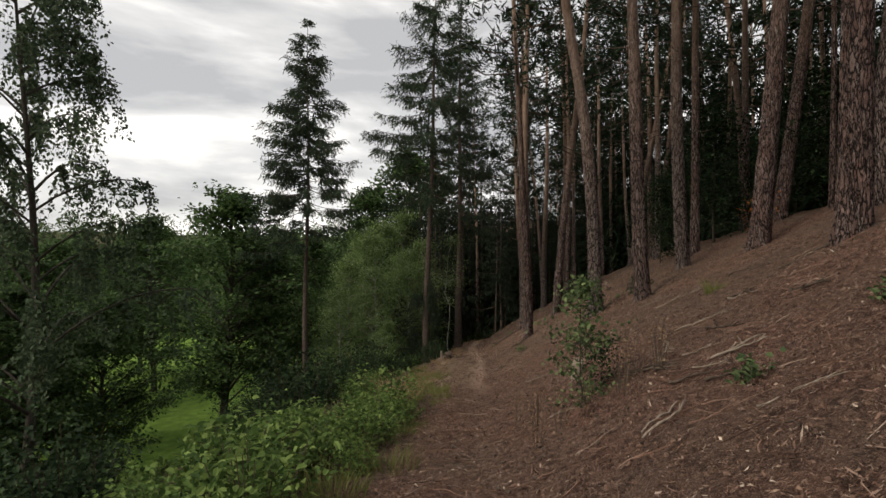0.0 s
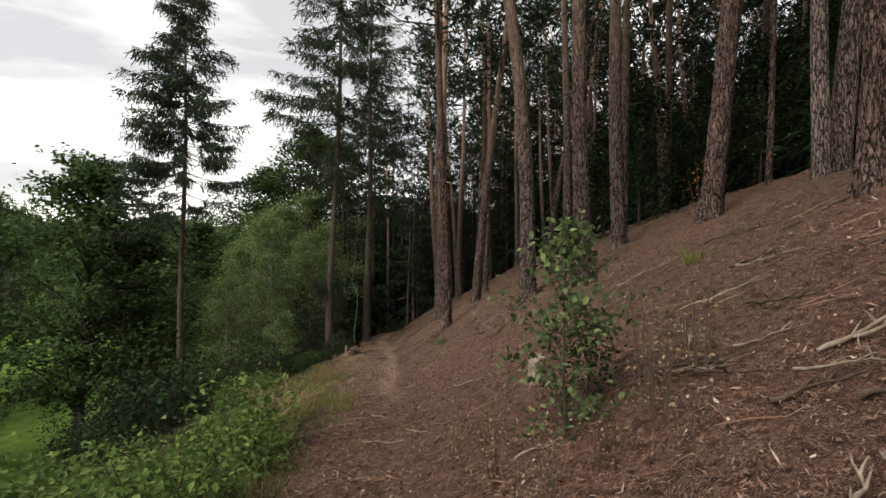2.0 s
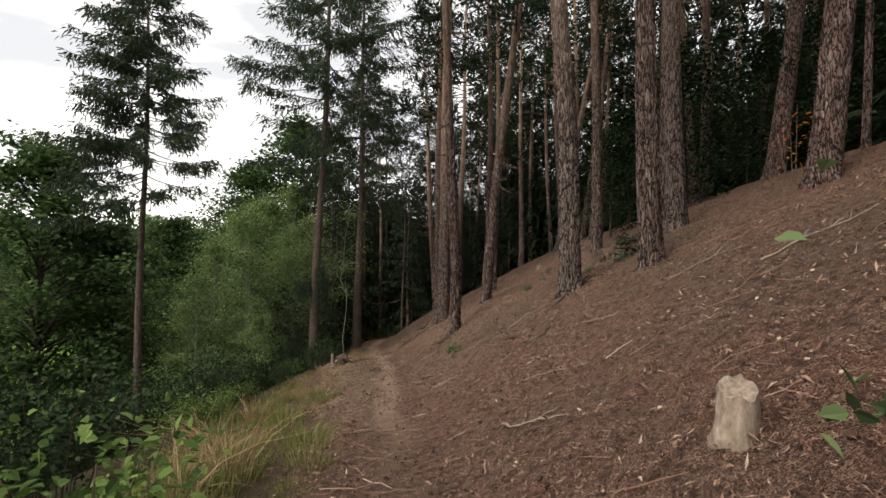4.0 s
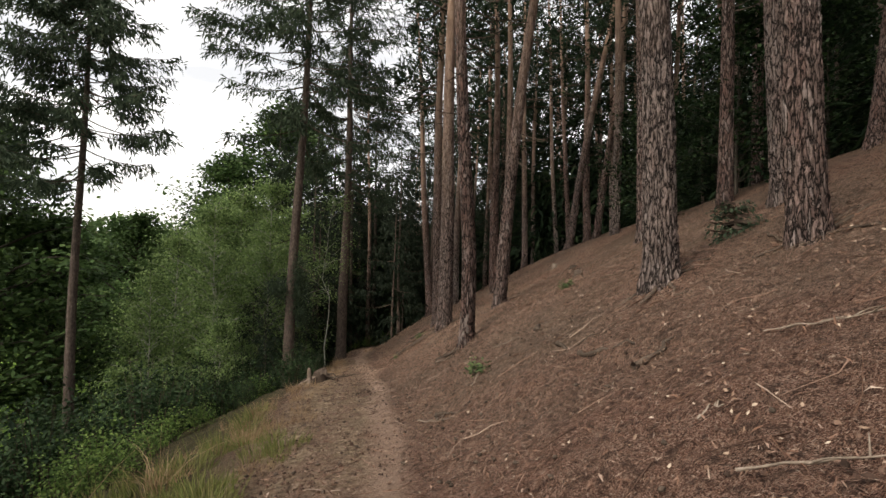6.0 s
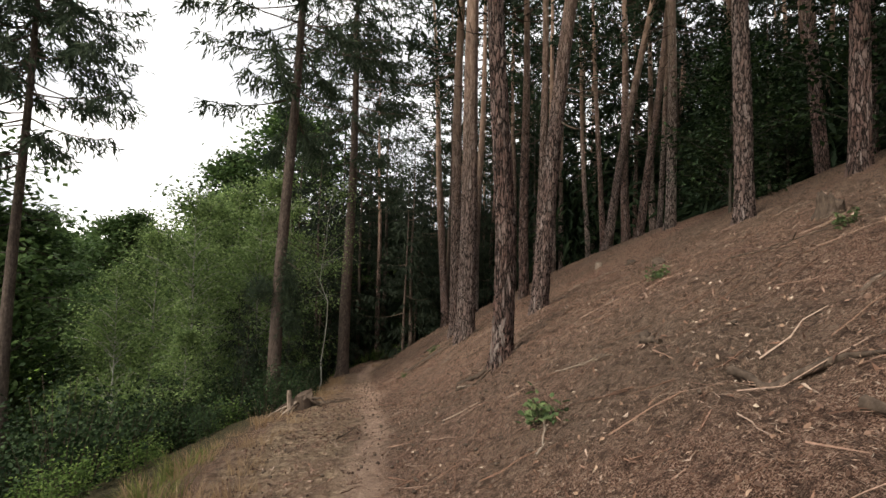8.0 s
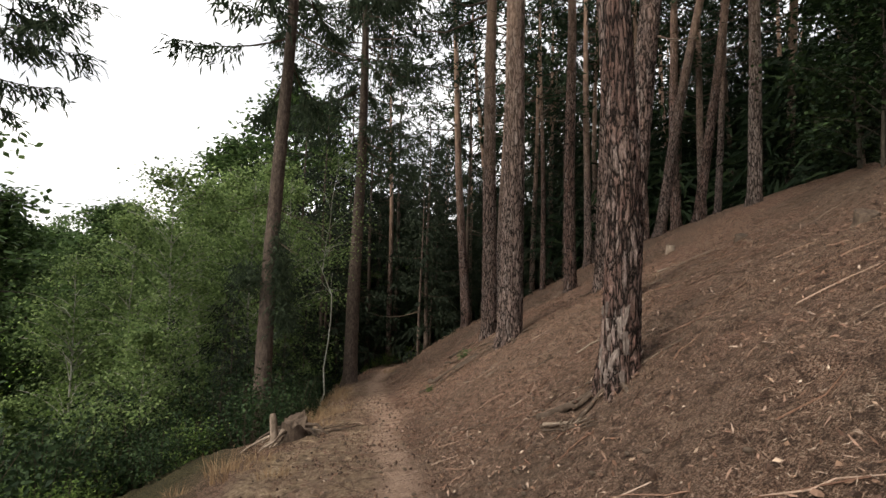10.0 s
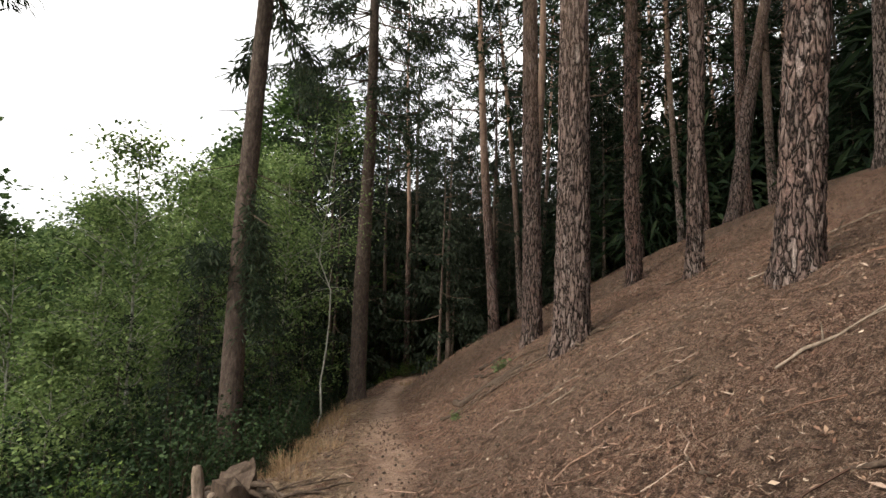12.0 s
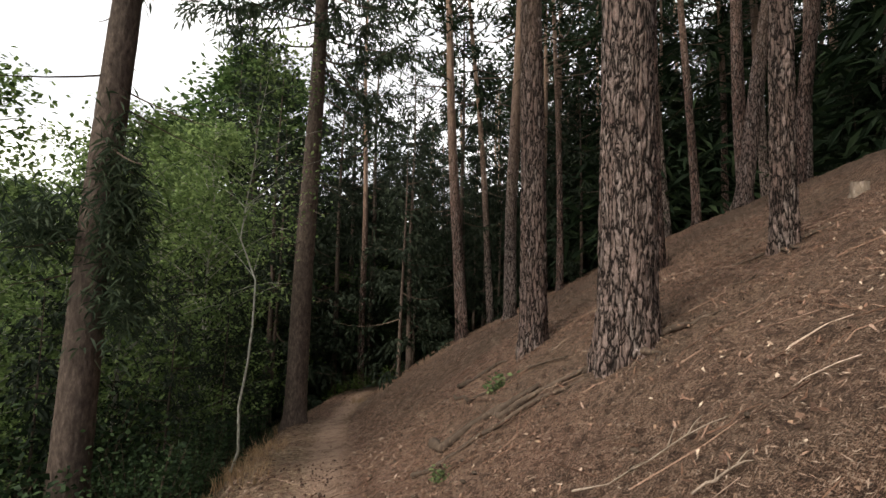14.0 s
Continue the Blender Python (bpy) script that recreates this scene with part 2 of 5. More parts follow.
DRY_GRASS = leaf_material("dry_grass_blades", (0.16, 0.10, 0.06), (0.30, 0.20, 0.12), (0.42, 0.32, 0.20), 0.3)
NEEDLE_LITTER = litter_material("fallen_needles", (0.0, (0.036, 0.020, 0.015)), (0.45, (0.165, 0.088, 0.060)), (0.85, (0.28, 0.175, 0.132)), (1.0, (0.44, 0.34, 0.275)))
STRAW_LITTER = litter_material("pale_fallen_needles", (0.0, (0.045, 0.027, 0.020)), (0.4, (0.17, 0.104, 0.074)), (0.8, (0.29, 0.200, 0.150)), (1.0, (0.38, 0.30, 0.24)))
CRUMBS = litter_material("soil_crumbs", (0.0, (0.022, 0.014, 0.011)), (0.6, (0.085, 0.050, 0.038)), (1.0, (0.20, 0.125, 0.092)))
CHIPS = litter_material("bark_chips", (0.0, (0.11, 0.06, 0.04)), (0.6, (0.28, 0.18, 0.125)), (1.0, (0.52, 0.42, 0.33)))


# ---- mesh tools ----
class Bag:
    """Gathers corners and four-sided faces; turns into one mesh."""

    def __init__(self):
        self.v, self.f, self.count, self.extra = [], [], 0, {}

    def add(self, verts, faces, **extra):
        verts, faces = np.asarray(verts, float).reshape(-1, 3), np.asarray(faces, int).reshape(-1, 4)
        self.v.append(verts)
        self.f.append(faces + self.count)
        self.count += len(verts)
        for k, a in extra.items():
            self.extra.setdefault(k, []).append(np.asarray(a, float))
        return self

    def mesh(self, name, material, smooth=False):
        v, f = np.concatenate(self.v), np.concatenate(self.f)
        me = bpy.data.meshes.new(name)
        me.vertices.add(len(v))
        me.vertices.foreach_set("co", v.astype(np.float32).ravel())
        me.loops.add(len(f) * 4)
        me.loops.foreach_set("vertex_index", f.astype(np.int32).ravel())
        me.polygons.add(len(f))
        me.polygons.foreach_set("loop_start", np.arange(0, len(f) * 4, 4, dtype=np.int32))
        me.polygons.foreach_set("use_smooth", np.full(len(f), smooth))
        for k, a in self.extra.items():
            me.attributes.new(k, "FLOAT", "POINT").data.foreach_set("value", np.concatenate(a).astype(np.float32))
        me.materials.append(material)
        me.update()
        return me


def part(name, data, parent, label=""):
    ob = new(name, data)
    ob.parent = parent
    return tagged(ob, label)


def thing(name, m, label, category, group="", kind=""):
    ob = new(name)
    ob.empty_display_size = 0.2
    ob.matrix_basis = m
    return tagged(ob, label, category, group, kind)


def unit(a):
    return a / np.maximum(np.linalg.norm(a, axis=-1, keepdims=True), 1e-9)


def blades(bag, at, way, length, width, rng, bend=0.0, fat=0.5, flat=False):
    """Leaf or needle shapes: one kite of four corners each."""
    n = len(at)
    way = unit(way)
    side = unit(np.cross(way, rng.normal(size=(n, 3)) * 0.4 + [0, 0, 1] if flat else rng.normal(size=(n, 3))))
    length, width = np.broadcast_to(length, n)[:, None], np.broadcast_to(width, n)[:, None]
    mid = at + way * length * fat
    tip = at + way * length
    tip[:, 2] -= bend * length[:, 0]
    v = np.stack([at, mid + side * width / 2, tip, mid - side * width / 2], 1)
    bag.add(v, np.arange(4 * n).reshape(n, 4))


def ovals(bag, at, way, length, width, rng, bend=0.1):
    """Leaves folded along the midrib: two halves of four corners each."""
    n = len(at)
    way = unit(way)
    side = unit(np.cross(way, rng.normal(size=(n, 3)) * 0.6 + [0, 0, 1]))
    up = np.cross(side, way)
    length, width = np.broadcast_to(length, n)[:, None], np.broadcast_to(width, n)[:, None]
    tip = at + way * length
    tip[:, 2] -= bend * length[:, 0]
    a, b = at + way * length * 0.3 + up * width * 0.12, at + way * length * 0.68 + up * width * 0.10
    v = np.stack([at, a + side * width * 0.5, b + side * width * 0.38, tip, b - side * width * 0.38, a - side * width * 0.5], 1)
    f = np.array([[0, 1, 2, 3], [0, 3, 4, 5]])
    bag.add(v, f[None] + (np.arange(n) * 6)[:, None, None])


def tube(bag, pts, radii, sides=5, **extra):
    """A tapered limb along a row of points."""
    pts, radii = np.asarray(pts, float), np.asarray(radii, float)
    k = len(pts)
    d = unit(np.gradient(pts, axis=0))
    ref = np.array([0.31, 0.95, 0.1]) if abs(d[0] @ np.array([0.31, 0.95, 0.1])) < 0.9 else np.array([1.0, 0, 0])
    a = unit(np.cross(d, ref))
    b = np.cross(d, a)
    u = np.linspace(0, 2 * np.pi, sides, endpoint=False)
    ring = pts[:, None] + radii[:, None, None] * (np.cos(u)[None, :, None] * a[:, None] + np.sin(u)[None, :, None] * b[:, None])
    i, j = np.meshgrid(np.arange(k - 1), np.arange(sides), indexing="ij")
    q = np.stack([i * sides + j, i * sides + (j + 1) % sides, (i + 1) * sides + (j + 1) % sides, (i + 1) * sides + j], -1)
    bag.add(ring, q, **{n: np.repeat(np.asarray(x, float), sides) for n, x in extra.items()})


def bow(a, b, sag, k=5):
    """A row of points from a to b that sags in the middle."""
    s = np.linspace(0, 1, k)[:, None]
    p = np.asarray(a) * (1 - s) + np.asarray(b) * s
    p[:, 2] -= (sag * 4 * s * (1 - s))[:, 0]
    return p


def hashed(i, j, s):
    x = np.sin(i * 127.1 + j * 311.7 + s * 74.7) * 43758.5453
    return x - np.floor(x)


def lumps(x, y, s=0.0):
    """Smooth value noise, -1 to 1."""
    i, j = np.floor(x), np.floor(y)
    u, v = x - i, y - j
    u, v = u * u * (3 - 2 * u), v * v * (3 - 2 * v)
    a = hashed(i, j, s) * (1 - u) + hashed(i + 1, j, s) * u
    b = hashed(i, j + 1, s) * (1 - u) + hashed(i + 1, j + 1, s) * u
    return (a * (1 - v) + b * v) * 2 - 1


# ---- the ground: a path along a hillside above a valley ----
def soft(v, s=1.0):
    return s * np.logaddexp(0, v / s)


def path_x(y):
    return np.interp(y, [-40, 0, 10, 20, 31, 40, 60, 90], [-1, 0.05, 0.8, 1.55, 1.85, 3.0, 7.0, 14.0])


def path_z(y):
    return np.interp(y, [-40, 0, 5.65, 8.76, 11.87, 15, 20.6, 23.1, 30.5, 45, 80], [5.5, 0, -0.96, -1.44, -1.88, -2.29, -3.02, -3.4, -4.4, -6.2, -9.0])


FLOOR = -10.8


def crest_o(y):
    """How far above the path the slope eases off."""
    return np.interp(y, [8, 17, 25, 45], [7.9, 10.6, 11.2, 14.0])


def land(x, y):
    x, y = np.asarray(x, float), np.asarray(y, float)
    o = x - path_x(y)
    crest = crest_o(y)
    up = 0.57 * soft(o - 0.3, 0.15) - 0.05 * soft(o - 3, 0.5) - 0.36 * soft(o - crest, 1.2) - 0.14 * soft(o - 60, 5)
    down = -(0.10 * soft(-o - 0.5, 0.15) + 0.32 * soft(-o - 1.9, 0.4))
    z = path_z(y) + up + down + (0.17 * ramp(y, 12, 15) - 0.10 * ramp(9 - y, 0, 3)) * np.exp(-((o - 3.2) / 1.5) ** 2)
    z = z - 0.38 * ramp(-o, 0.95, 1.8) * ramp(y, 22.9, 24.6)
    for hx, hy, wx, wy, deep in ((2.93, 12.95, 0.20, 0.42, 0.15), (3.20, 14.1, 0.16, 0.22, 0.10), (2.86, 18.75, 0.16, 0.3, 0.08)):
        z = z - deep * np.exp(-((x - hx) / wx) ** 2 - ((y - hy) / wy) ** 2)
    z = np.where(o < 0, FLOOR + soft(z - FLOOR, 0.8), z)
    far = np.hypot(x, y)
    z = z + 29 * ramp(far, 130, 420) * ramp(-x + 0.25 * y, -60, 40)
    rough = np.clip((np.abs(o) - 0.4) / 1.2, 0, 1)
    z = z + rough * (0.08 * lumps(x / 1.3, y / 1.3, 1) + 0.04 * lumps(x / 0.45, y / 0.45, 2))
    return z


def axis(lo, hi, step, far_lo, far_hi, grow=1.17):
    mid = list(np.arange(lo, hi + step / 2, step))
    a, s = [], step
    v = lo
    while v > far_lo:
        s *= grow
        v -= s
        a.append(v)
    b, s = [], step
    v = hi
    while v < far_hi:
        s *= grow
        v += s
        b.append(v)
    return np.array(a[::-1] + mid + b)


def build_ground():
    xs, ys = axis(-3.0, 8.0, 0.08, -900, 900), axis(0.5, 33.0, 0.08, -500, 1500)
    x, y = np.meshgrid(xs, ys)
    z = land(x, y)
    o = x - path_x(y)
    fine = 0.026 * lumps(x / 0.21, y / 0.21, 5) + 0.020 * lumps(x / 0.09, y / 0.09, 6)
    z = z + fine * (0.5 + np.clip(np.abs(o) - 0.2, 0, 1))
    wob = 0.22 * lumps(y / 1.1, y * 0 + 3, 8) + 0.12 * lumps(x / 0.5, y / 0.5, 9)
    path = (1 - ramp(np.abs(o + 0.05 + wob * 0.5), 0.05, 0.30 + 0.14 * ramp(y, 20, 24))) * (0.08 + 0.67 * ramp(y, 9, 14) + 0.15 * ramp(y, 17, 22)) * ramp(48 - y, 0, 10)
    shelf = ramp(-o + wob, -0.05, 0.35) * (1 - ramp(-o + wob, 1.3, 2.0)) * ramp(y + 1.5 * lumps(x / 1.2, y / 1.2, 14), 9.5, 13.5) * ramp(34 - y, 0, 6)
    late = ramp(y, 11, 17)
    late = late - 0.75 * ramp(y, 22.5, 25)
    turf = ramp(-o + wob, 0.6 + 1.0 * late, 1.6 + 1.2 * late)
    meadow = ramp(-z, 9.3, 10.3) * ramp(-x, 2, 8)
    bag = Bag()
    nx, ny = len(xs), len(ys)
    i, j = np.meshgrid(np.arange(ny - 1), np.arange(nx - 1), indexing="ij")
    q = np.stack([i * nx + j, i * nx + j + 1, (i + 1) * nx + j + 1, (i + 1) * nx + j], -1)
    bag.add(np.stack([x, y, z], -1), q, path=path.ravel(), shelf=shelf.ravel(), turf=turf.ravel(), meadow=meadow.ravel(), straw=ramp(y + 2.0 * lumps(x / 2.5, y / 2.5, 4), 8, 17).ravel())
    tagged(new("ground", bag.mesh("ground", GROUND, True)), "brown needle-covered hillside with a trodden dirt path, green meadow below", "ground", kind="structure")


build_ground()


# ---- trees ----
def cells(u, v, nu, seed):
    """Bark plates: distance to the nearest crack and a number for each plate."""
    iu, iv = np.floor(u), np.floor(v)
    d1, d2, who = np.full(u.shape, 9.0), np.full(u.shape, 9.0), np.zeros(u.shape)
    for du in (-1, 0, 1):
        for dv in (-1, 0, 1):
            a, b = iu + du, iv + dv
            w = np.mod(a, nu)
            p, q = a + 0.1 + 0.8 * hashed(w, b, seed), b + 0.1 + 0.8 * hashed(w, b, seed + 3)
            d = np.hypot(u - p, v - q)
            near = d < d1
            d2 = np.where(near, d1, np.minimum(d2, d))
            who = np.where(near, hashed(w, b, seed + 7), who)
            d1 = np.where(near, d, d1)
    return d2 - d1, who


def trunk_mesh(name, d, height, lean, seed, material, close, bend=(), relief=0.019, taper=0.78):
    """A trunk with root flare and plated bark. bend: (height, sideways x, y) for crooked stems."""
    if close == 2:
        zs = np.concatenate([np.arange(-0.5, 2.8, 0.036), np.arange(2.8, 6, 0.10), np.linspace(6, height, 16)])
        seg = 80
    elif close:
        zs = np.concatenate([np.arange(-0.5, 5.0, 0.05), np.arange(5.0, 9, 0.16), np.linspace(9, height, 12)])
        seg = 40
    else:
        zs = np.concatenate([np.arange(-0.4, 0.8, 0.2), np.linspace(0.8, height, 15)])
        seg = 10 if d < 0.36 else 16
    u = np.linspace(0, 2 * np.pi, seg, endpoint=False)
    z, a = np.meshgrid(zs, u, indexing="ij")
    zz = np.maximum(z, 0)
    r = d / 2 * (1.04 - taper * zz / height) * (1 + 0.03 * lumps(z / 0.9, a * 1.5, seed))
    lobes = 0.65 + 0.35 * np.cos(5 * a + seed) + 0.25 * np.cos(3 * a + 2.1 * seed)
    r = r * (1 + 0.42 * np.exp(-zz / 0.22) * lobes)
    hgt = z.copy()
    if close:
        nu = max(9, round(np.pi * d / 0.072))
        warp = 0.55 * lumps(z / 0.30, a * 2, seed + 11) + 0.22 * lumps(z / 0.06, a * 6, seed + 12)
        edge, who = cells(a / (2 * np.pi) * nu + warp, z / 0.30 + 0.8 * lumps(a * 2.2, z / 0.4, seed + 5) + 0.45 * lumps(a * 11, z / 0.07, seed + 6), nu, seed)
        fade = np.clip(1.2 - zz / 8.5, 0.15, 1)
        fine_edge, fine_who = cells(a / (2 * np.pi) * nu * 2 + warp * 1.3, z / 0.11 + 0.6 * lumps(a * 7, z / 0.12, seed + 15), nu * 2, seed + 30)
        who = np.clip(0.7 * who + 0.3 * fine_who, 0, 1)
        r = r + relief * fade * (ramp(edge, 0.05, 0.19) - 0.8 + 0.6 * (who - 0.5) + 0.35 * ramp(fine_edge, 0.03, 0.2) + 0.3 * (fine_who - 0.5)) + 0.004 * lumps(z / 0.035, a * 14, seed + 2)
    cx, cy = lean[0] * z, lean[1] * z
    if len(bend):
        hs, bx, by = np.array(bend, float).T
        dense = np.linspace(-0.5, height, 300)
        box = np.ones(31) / 31
        px_, py_ = (np.convolve(np.pad(np.interp(dense, hs, b), 15, mode="edge"), box, "valid") for b in (bx, by))
        cx, cy = cx + np.interp(z, dense, px_), cy + np.interp(z, dense, py_)
    else:
        cx = cx + 0.05 * np.sin(z * 0.45 + seed) - 0.05 * np.sin(seed)
        cy = cy + 0.05 * np.sin(z * 0.38 + 2 * seed) - 0.05 * np.sin(2 * seed)
    v = np.stack([cx + r * np.cos(a), cy + r * np.sin(a), z], -1)
    k, s = len(zs), seg
    i, j = np.meshgrid(np.arange(k - 1), np.arange(s), indexing="ij")
    q = np.stack([i * s + j, i * s + (j + 1) % s, (i + 1) * s + (j + 1) % s, (i + 1) * s + j], -1)
    return Bag().add(v, q, hgt=hgt.ravel()).mesh(name, material, True), (cx[:, 0], cy[:, 0], zs)


def pine_crown(seed, low, high, reach=2.6, tufts=9, needles=7, grow=1.0):
    rng = np.random.default_rng(seed)
    wood, leaf = Bag(), Bag()
    for k in range(34):
        s = (k + rng.random()) / 34
        z0 = low + (high - low) * s
        ang, ln = rng.random() * 6.28, reach * (0.45 + 0.75 * rng.random()) * (1 - 0.72 * s ** 1.6)
        way = np.array([np.cos(ang), np.sin(ang), 0])
        tip = way * ln + [0, 0, z0 + ln * rng.uniform(0.0, 0.5)]
        p = bow([0, 0, z0], tip, 0.12 * ln, 5)
        tube(wood, p[[0, 2, 4]] if grow > 1 else p, np.linspace(0.045, 0.012, 3 if grow > 1 else 5), 3)
        n = tufts
        at = p[rng.integers(2, 5, n)] + rng.normal(size=(n, 3)) * [0.36, 0.36, 0.24] * (0.4 + ln / 3)
        at, c = np.repeat(at, needles, 0), np.repeat(at, needles, 0)
        w = rng.normal(size=at.shape) + way * 0.5 + [0, 0, 0.5]
        blades(leaf, c + rng.normal(size=at.shape) * 0.09, w, grow * rng.uniform(0.22, 0.42, len(at)), 0.07 * grow, rng)
    for k in range(9):
        z0, ang, ln = rng.uniform(low * 0.45, low), rng.random() * 6.28, rng.uniform(0.4, 1.5)
        tube(wood, bow([0, 0, z0], [np.cos(ang) * ln, np.sin(ang) * ln, z0 + rng.uniform(-0.5, 0.1)], 0.05, 4), np.linspace(0.02, 0.005, 4), 3)
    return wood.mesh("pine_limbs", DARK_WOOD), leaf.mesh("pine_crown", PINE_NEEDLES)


CROWNS = [pine_crown(40 + i, 8.4 + 0.6 * i, 19.0 + i, 2.5 + 0.2 * i, 7, 9, 1.1) for i in range(4)]
FAR_CROWNS = [pine_crown(50 + i, 7.6 + 0.6 * i, 18.0 + i, 2.7 + 0.2 * i, 4, 9, 1.6) for i in range(4)]


def bare_plates(ob, me, bare, seed):
    """Pale plates of fresh bark low on a trunk, where the dark outer bark has fallen. bare: from angle, to angle, height, count."""
    rng = np.random.default_rng(700 + seed)
    v = np.empty(len(me.vertices) * 3, np.float32)
    me.vertices.foreach_get("co", v)
    v = v.reshape(-1, 80, 3)
    rows = v[:, :, 2].mean(1)
    a0, a1, high, count = bare
    got = []
    for _ in range(count * 30):
        a, z = rng.uniform(a0, a1), high * rng.random() ** 1.6
        h, w = rng.uniform(0.10, 0.24), rng.uniform(0.034, 0.056)
        if any(abs(a - b) * 0.2 < (w + w2) * 0.55 and abs(z - q) < (h + h2) * 0.52 for b, q, h2, w2 in got):
            continue
        got.append((a, z, h, w))
        if len(got) >= count:
            break
    for a, z, h, w in got:
        tilt = rng.normal() * 0.14
        pts = []
        for i, f in enumerate(np.linspace(-0.5, 0.5, 6)):
            row = v[np.argmin(np.abs(rows - (z + h * (0.5 + f))))]
            mid = row.mean(0)
            rad = np.linalg.norm((row - mid)[:, :2], axis=1).mean()
            for j, g in enumerate(np.linspace(-0.5, 0.5, 5)):
                rim = i in (0, 5) or j in (0, 4)
                u = a + (g * w * (1 + 0.07 * rng.normal() * rim) + tilt * f * h) / max(rad, 0.1)
                col = int(round(u / 6.2832 * 80)) % 80
                near = np.arange(col - 3, col + 4) % 80
                rr = np.linalg.norm((row[near] - mid)[:, :2], axis=1).max() + (-0.007 if rim else 0.003 + 0.002 * rng.normal())
                pts.append((mid[0] + rr * np.cos(u), mid[1] + rr * np.sin(u), z + h * (0.5 + f + 0.025 * rng.normal() * rim)))
        i, j = np.meshgrid(np.arange(5), np.arange(4), indexing="ij")
        q = np.stack([i * 5 + j, i * 5 + j + 1, (i + 1) * 5 + j + 1, (i + 1) * 5 + j], -1)
        part("bark_plate", Bag().add(pts, q).mesh("bark_plate", PALE_BARK, False), ob, "pale pinkish bare bark plate")


def pine(x, y, d, lx, ly, close, seed, bend=(), label="", group="pines on the slope", bare=()):
    z = float(land(x, y)) - 0.03
    ob = thing("pine_tree", pose(x, y, z), label or "tall Scots pine with plated bark rising from the needle-covered slope", "tree", group)
    height = 20.5
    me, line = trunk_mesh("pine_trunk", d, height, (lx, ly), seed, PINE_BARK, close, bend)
    part("trunk", me, ob)
    if close == 2:
        rng = np.random.default_rng(900 + seed)
        for k in range(6):
            ang, ln = 6.28 * (k + 0.6 * rng.random()) / 6, rng.uniform(0.35, 0.95)
            q = np.linspace(0.25 * d, 0.5 * d + ln, 9)
            turn = ang + np.cumsum(rng.normal(size=9)) * 0.07
            rx, ry = q * np.cos(turn), q * np.sin(turn)
            rz = land(x + rx, y + ry) - z + np.linspace(0.03, -0.025, 9)
            bag = Bag()
            tube(bag, np.column_stack([rx, ry, rz]), d * np.linspace(0.085, 0.02, 9) * (1 + 0.15 * rng.normal(size=9)), 7)
            part("root", bag.mesh("pine_root", DARK_WOOD, True), ob)
    if bare:
        bare_plates(ob, me, bare, seed)
    limbs, crown = CROWNS[seed % 4]
    shear = Matrix(((1, 0, lx, 0), (0, 1, ly, 0), (0, 0, 1, 0), (0, 0, 0, 1))) @ pose(0, 0, 0, 0, 0, 77.0 * seed)
    top = np.interp(14.0, line[2], line[0]) - lx * 14, np.interp(14.0, line[2], line[1]) - ly * 14
    for name, data, label in (("branchwork", limbs, "bare dead lower limbs"), ("crown", crown, "dark green needle crown")):
        data = data.copy()
        data.transform(Matrix.Translation((*top, 0)) @ shear)
        tagged(part(name, data, ob, label), kind="stuff")
    return ob


PINES = [
    (6.12, 7.26, 0.41, 0.022, -0.004, 2),
    (7.83, 12.08, 0.44, 0.108, -0.022, 1),
    (7.4, 15.0, 0.38, -0.015, 0.004, 1),
    (5.28, 12.85, 0.35, -0.044, 0.007, 2),
    (4.39, 14.0, 0.37, -0.036, 0.009, 2),
    (3.26, 18.85, 0.295, -0.044, 0.011, 2),
    (4.08, 24.3, 0.45, 0.009, -0.002, 2),
    (4.45, 27.1, 0.36, 0.002, -0.001, 1),
    (5.0, 21.6, 0.34, 0.099, -0.025, 1),
    (7.1, 28.0, 0.32, -0.015, 0.003, 1),
    (6.3, 24.8, 0.23, 0.003, -0.001, 2),
    (7.75, 19.1, 0.29, -0.016, 0.004, 1),
    (9.6, 18.6, 0.33, 0.015, -0.004, 0),
    (6.5, 38.5, 0.46, -0.055, 0.012, 0),
    (12.0, 31.1, 0.4, 0.173, -0.044, 0),
    (14.3, 33.3, 0.42, -0.017, 0.004, 0),
    (13.3, 30.7, 0.36, 0.109, -0.028, 0),
    (11.5, 26.2, 0.34, 0.009, -0.002, 0),
    (13.1, 21.1, 0.33, 0.012, -0.003, 0),
    (14.2, 35.3, 0.3, -0.044, 0.010, 0),
    (14.15, 36.8, 0.28, -0.038, 0.010, 0),
    (7.46, 36.0, 0.42, 0.018, -0.004, 0),
    (3.1, 43.3, 0.31, -0.020, 0.004, 0),
    (10.3, 38.1, 0.26, -0.019, 0.004, 0),
    (15.1, 31.9, 0.26, 0.048, -0.011, 0),
    (11.9, 36.5, 0.36, -0.011, 0.003, 0),
    (13.4, 38.7, 0.3, 0.008, -0.002, 0),
    (9.3, 10.5, 0.4, 0.127, -0.025, 0),
    (8.75, 10.3, 0.3, -0.027, 0.005, 0),
    (11.2, 14.0, 0.16, 0.007, -0.001, 0),
    (11.3, 16.4, 0.45, 0.137, -0.029, 0),
]
BENDS = {5: ((-0.5, 0, 0), (0, 0, 0), (1.2, 0.15, -0.03), (2.6, 0.15, -0.03), (4.5, 0.10, 0), (20, 0.1, 0)),
         4: ((-0.5, 0, 0), (0, 0, 0), (3, 0.05, 0), (6, -0.1, 0), (9, -0.5, 0), (20, -1.0, 0))}
BARE = {5: (2.9, 4.5, 0.6, 13)}
for k, (x, y, d, lx, ly, close) in enumerate(PINES):
    pine(x, y, d, lx, ly, close, k + 1, BENDS.get(k, ()), bare=BARE.get(k, ()))


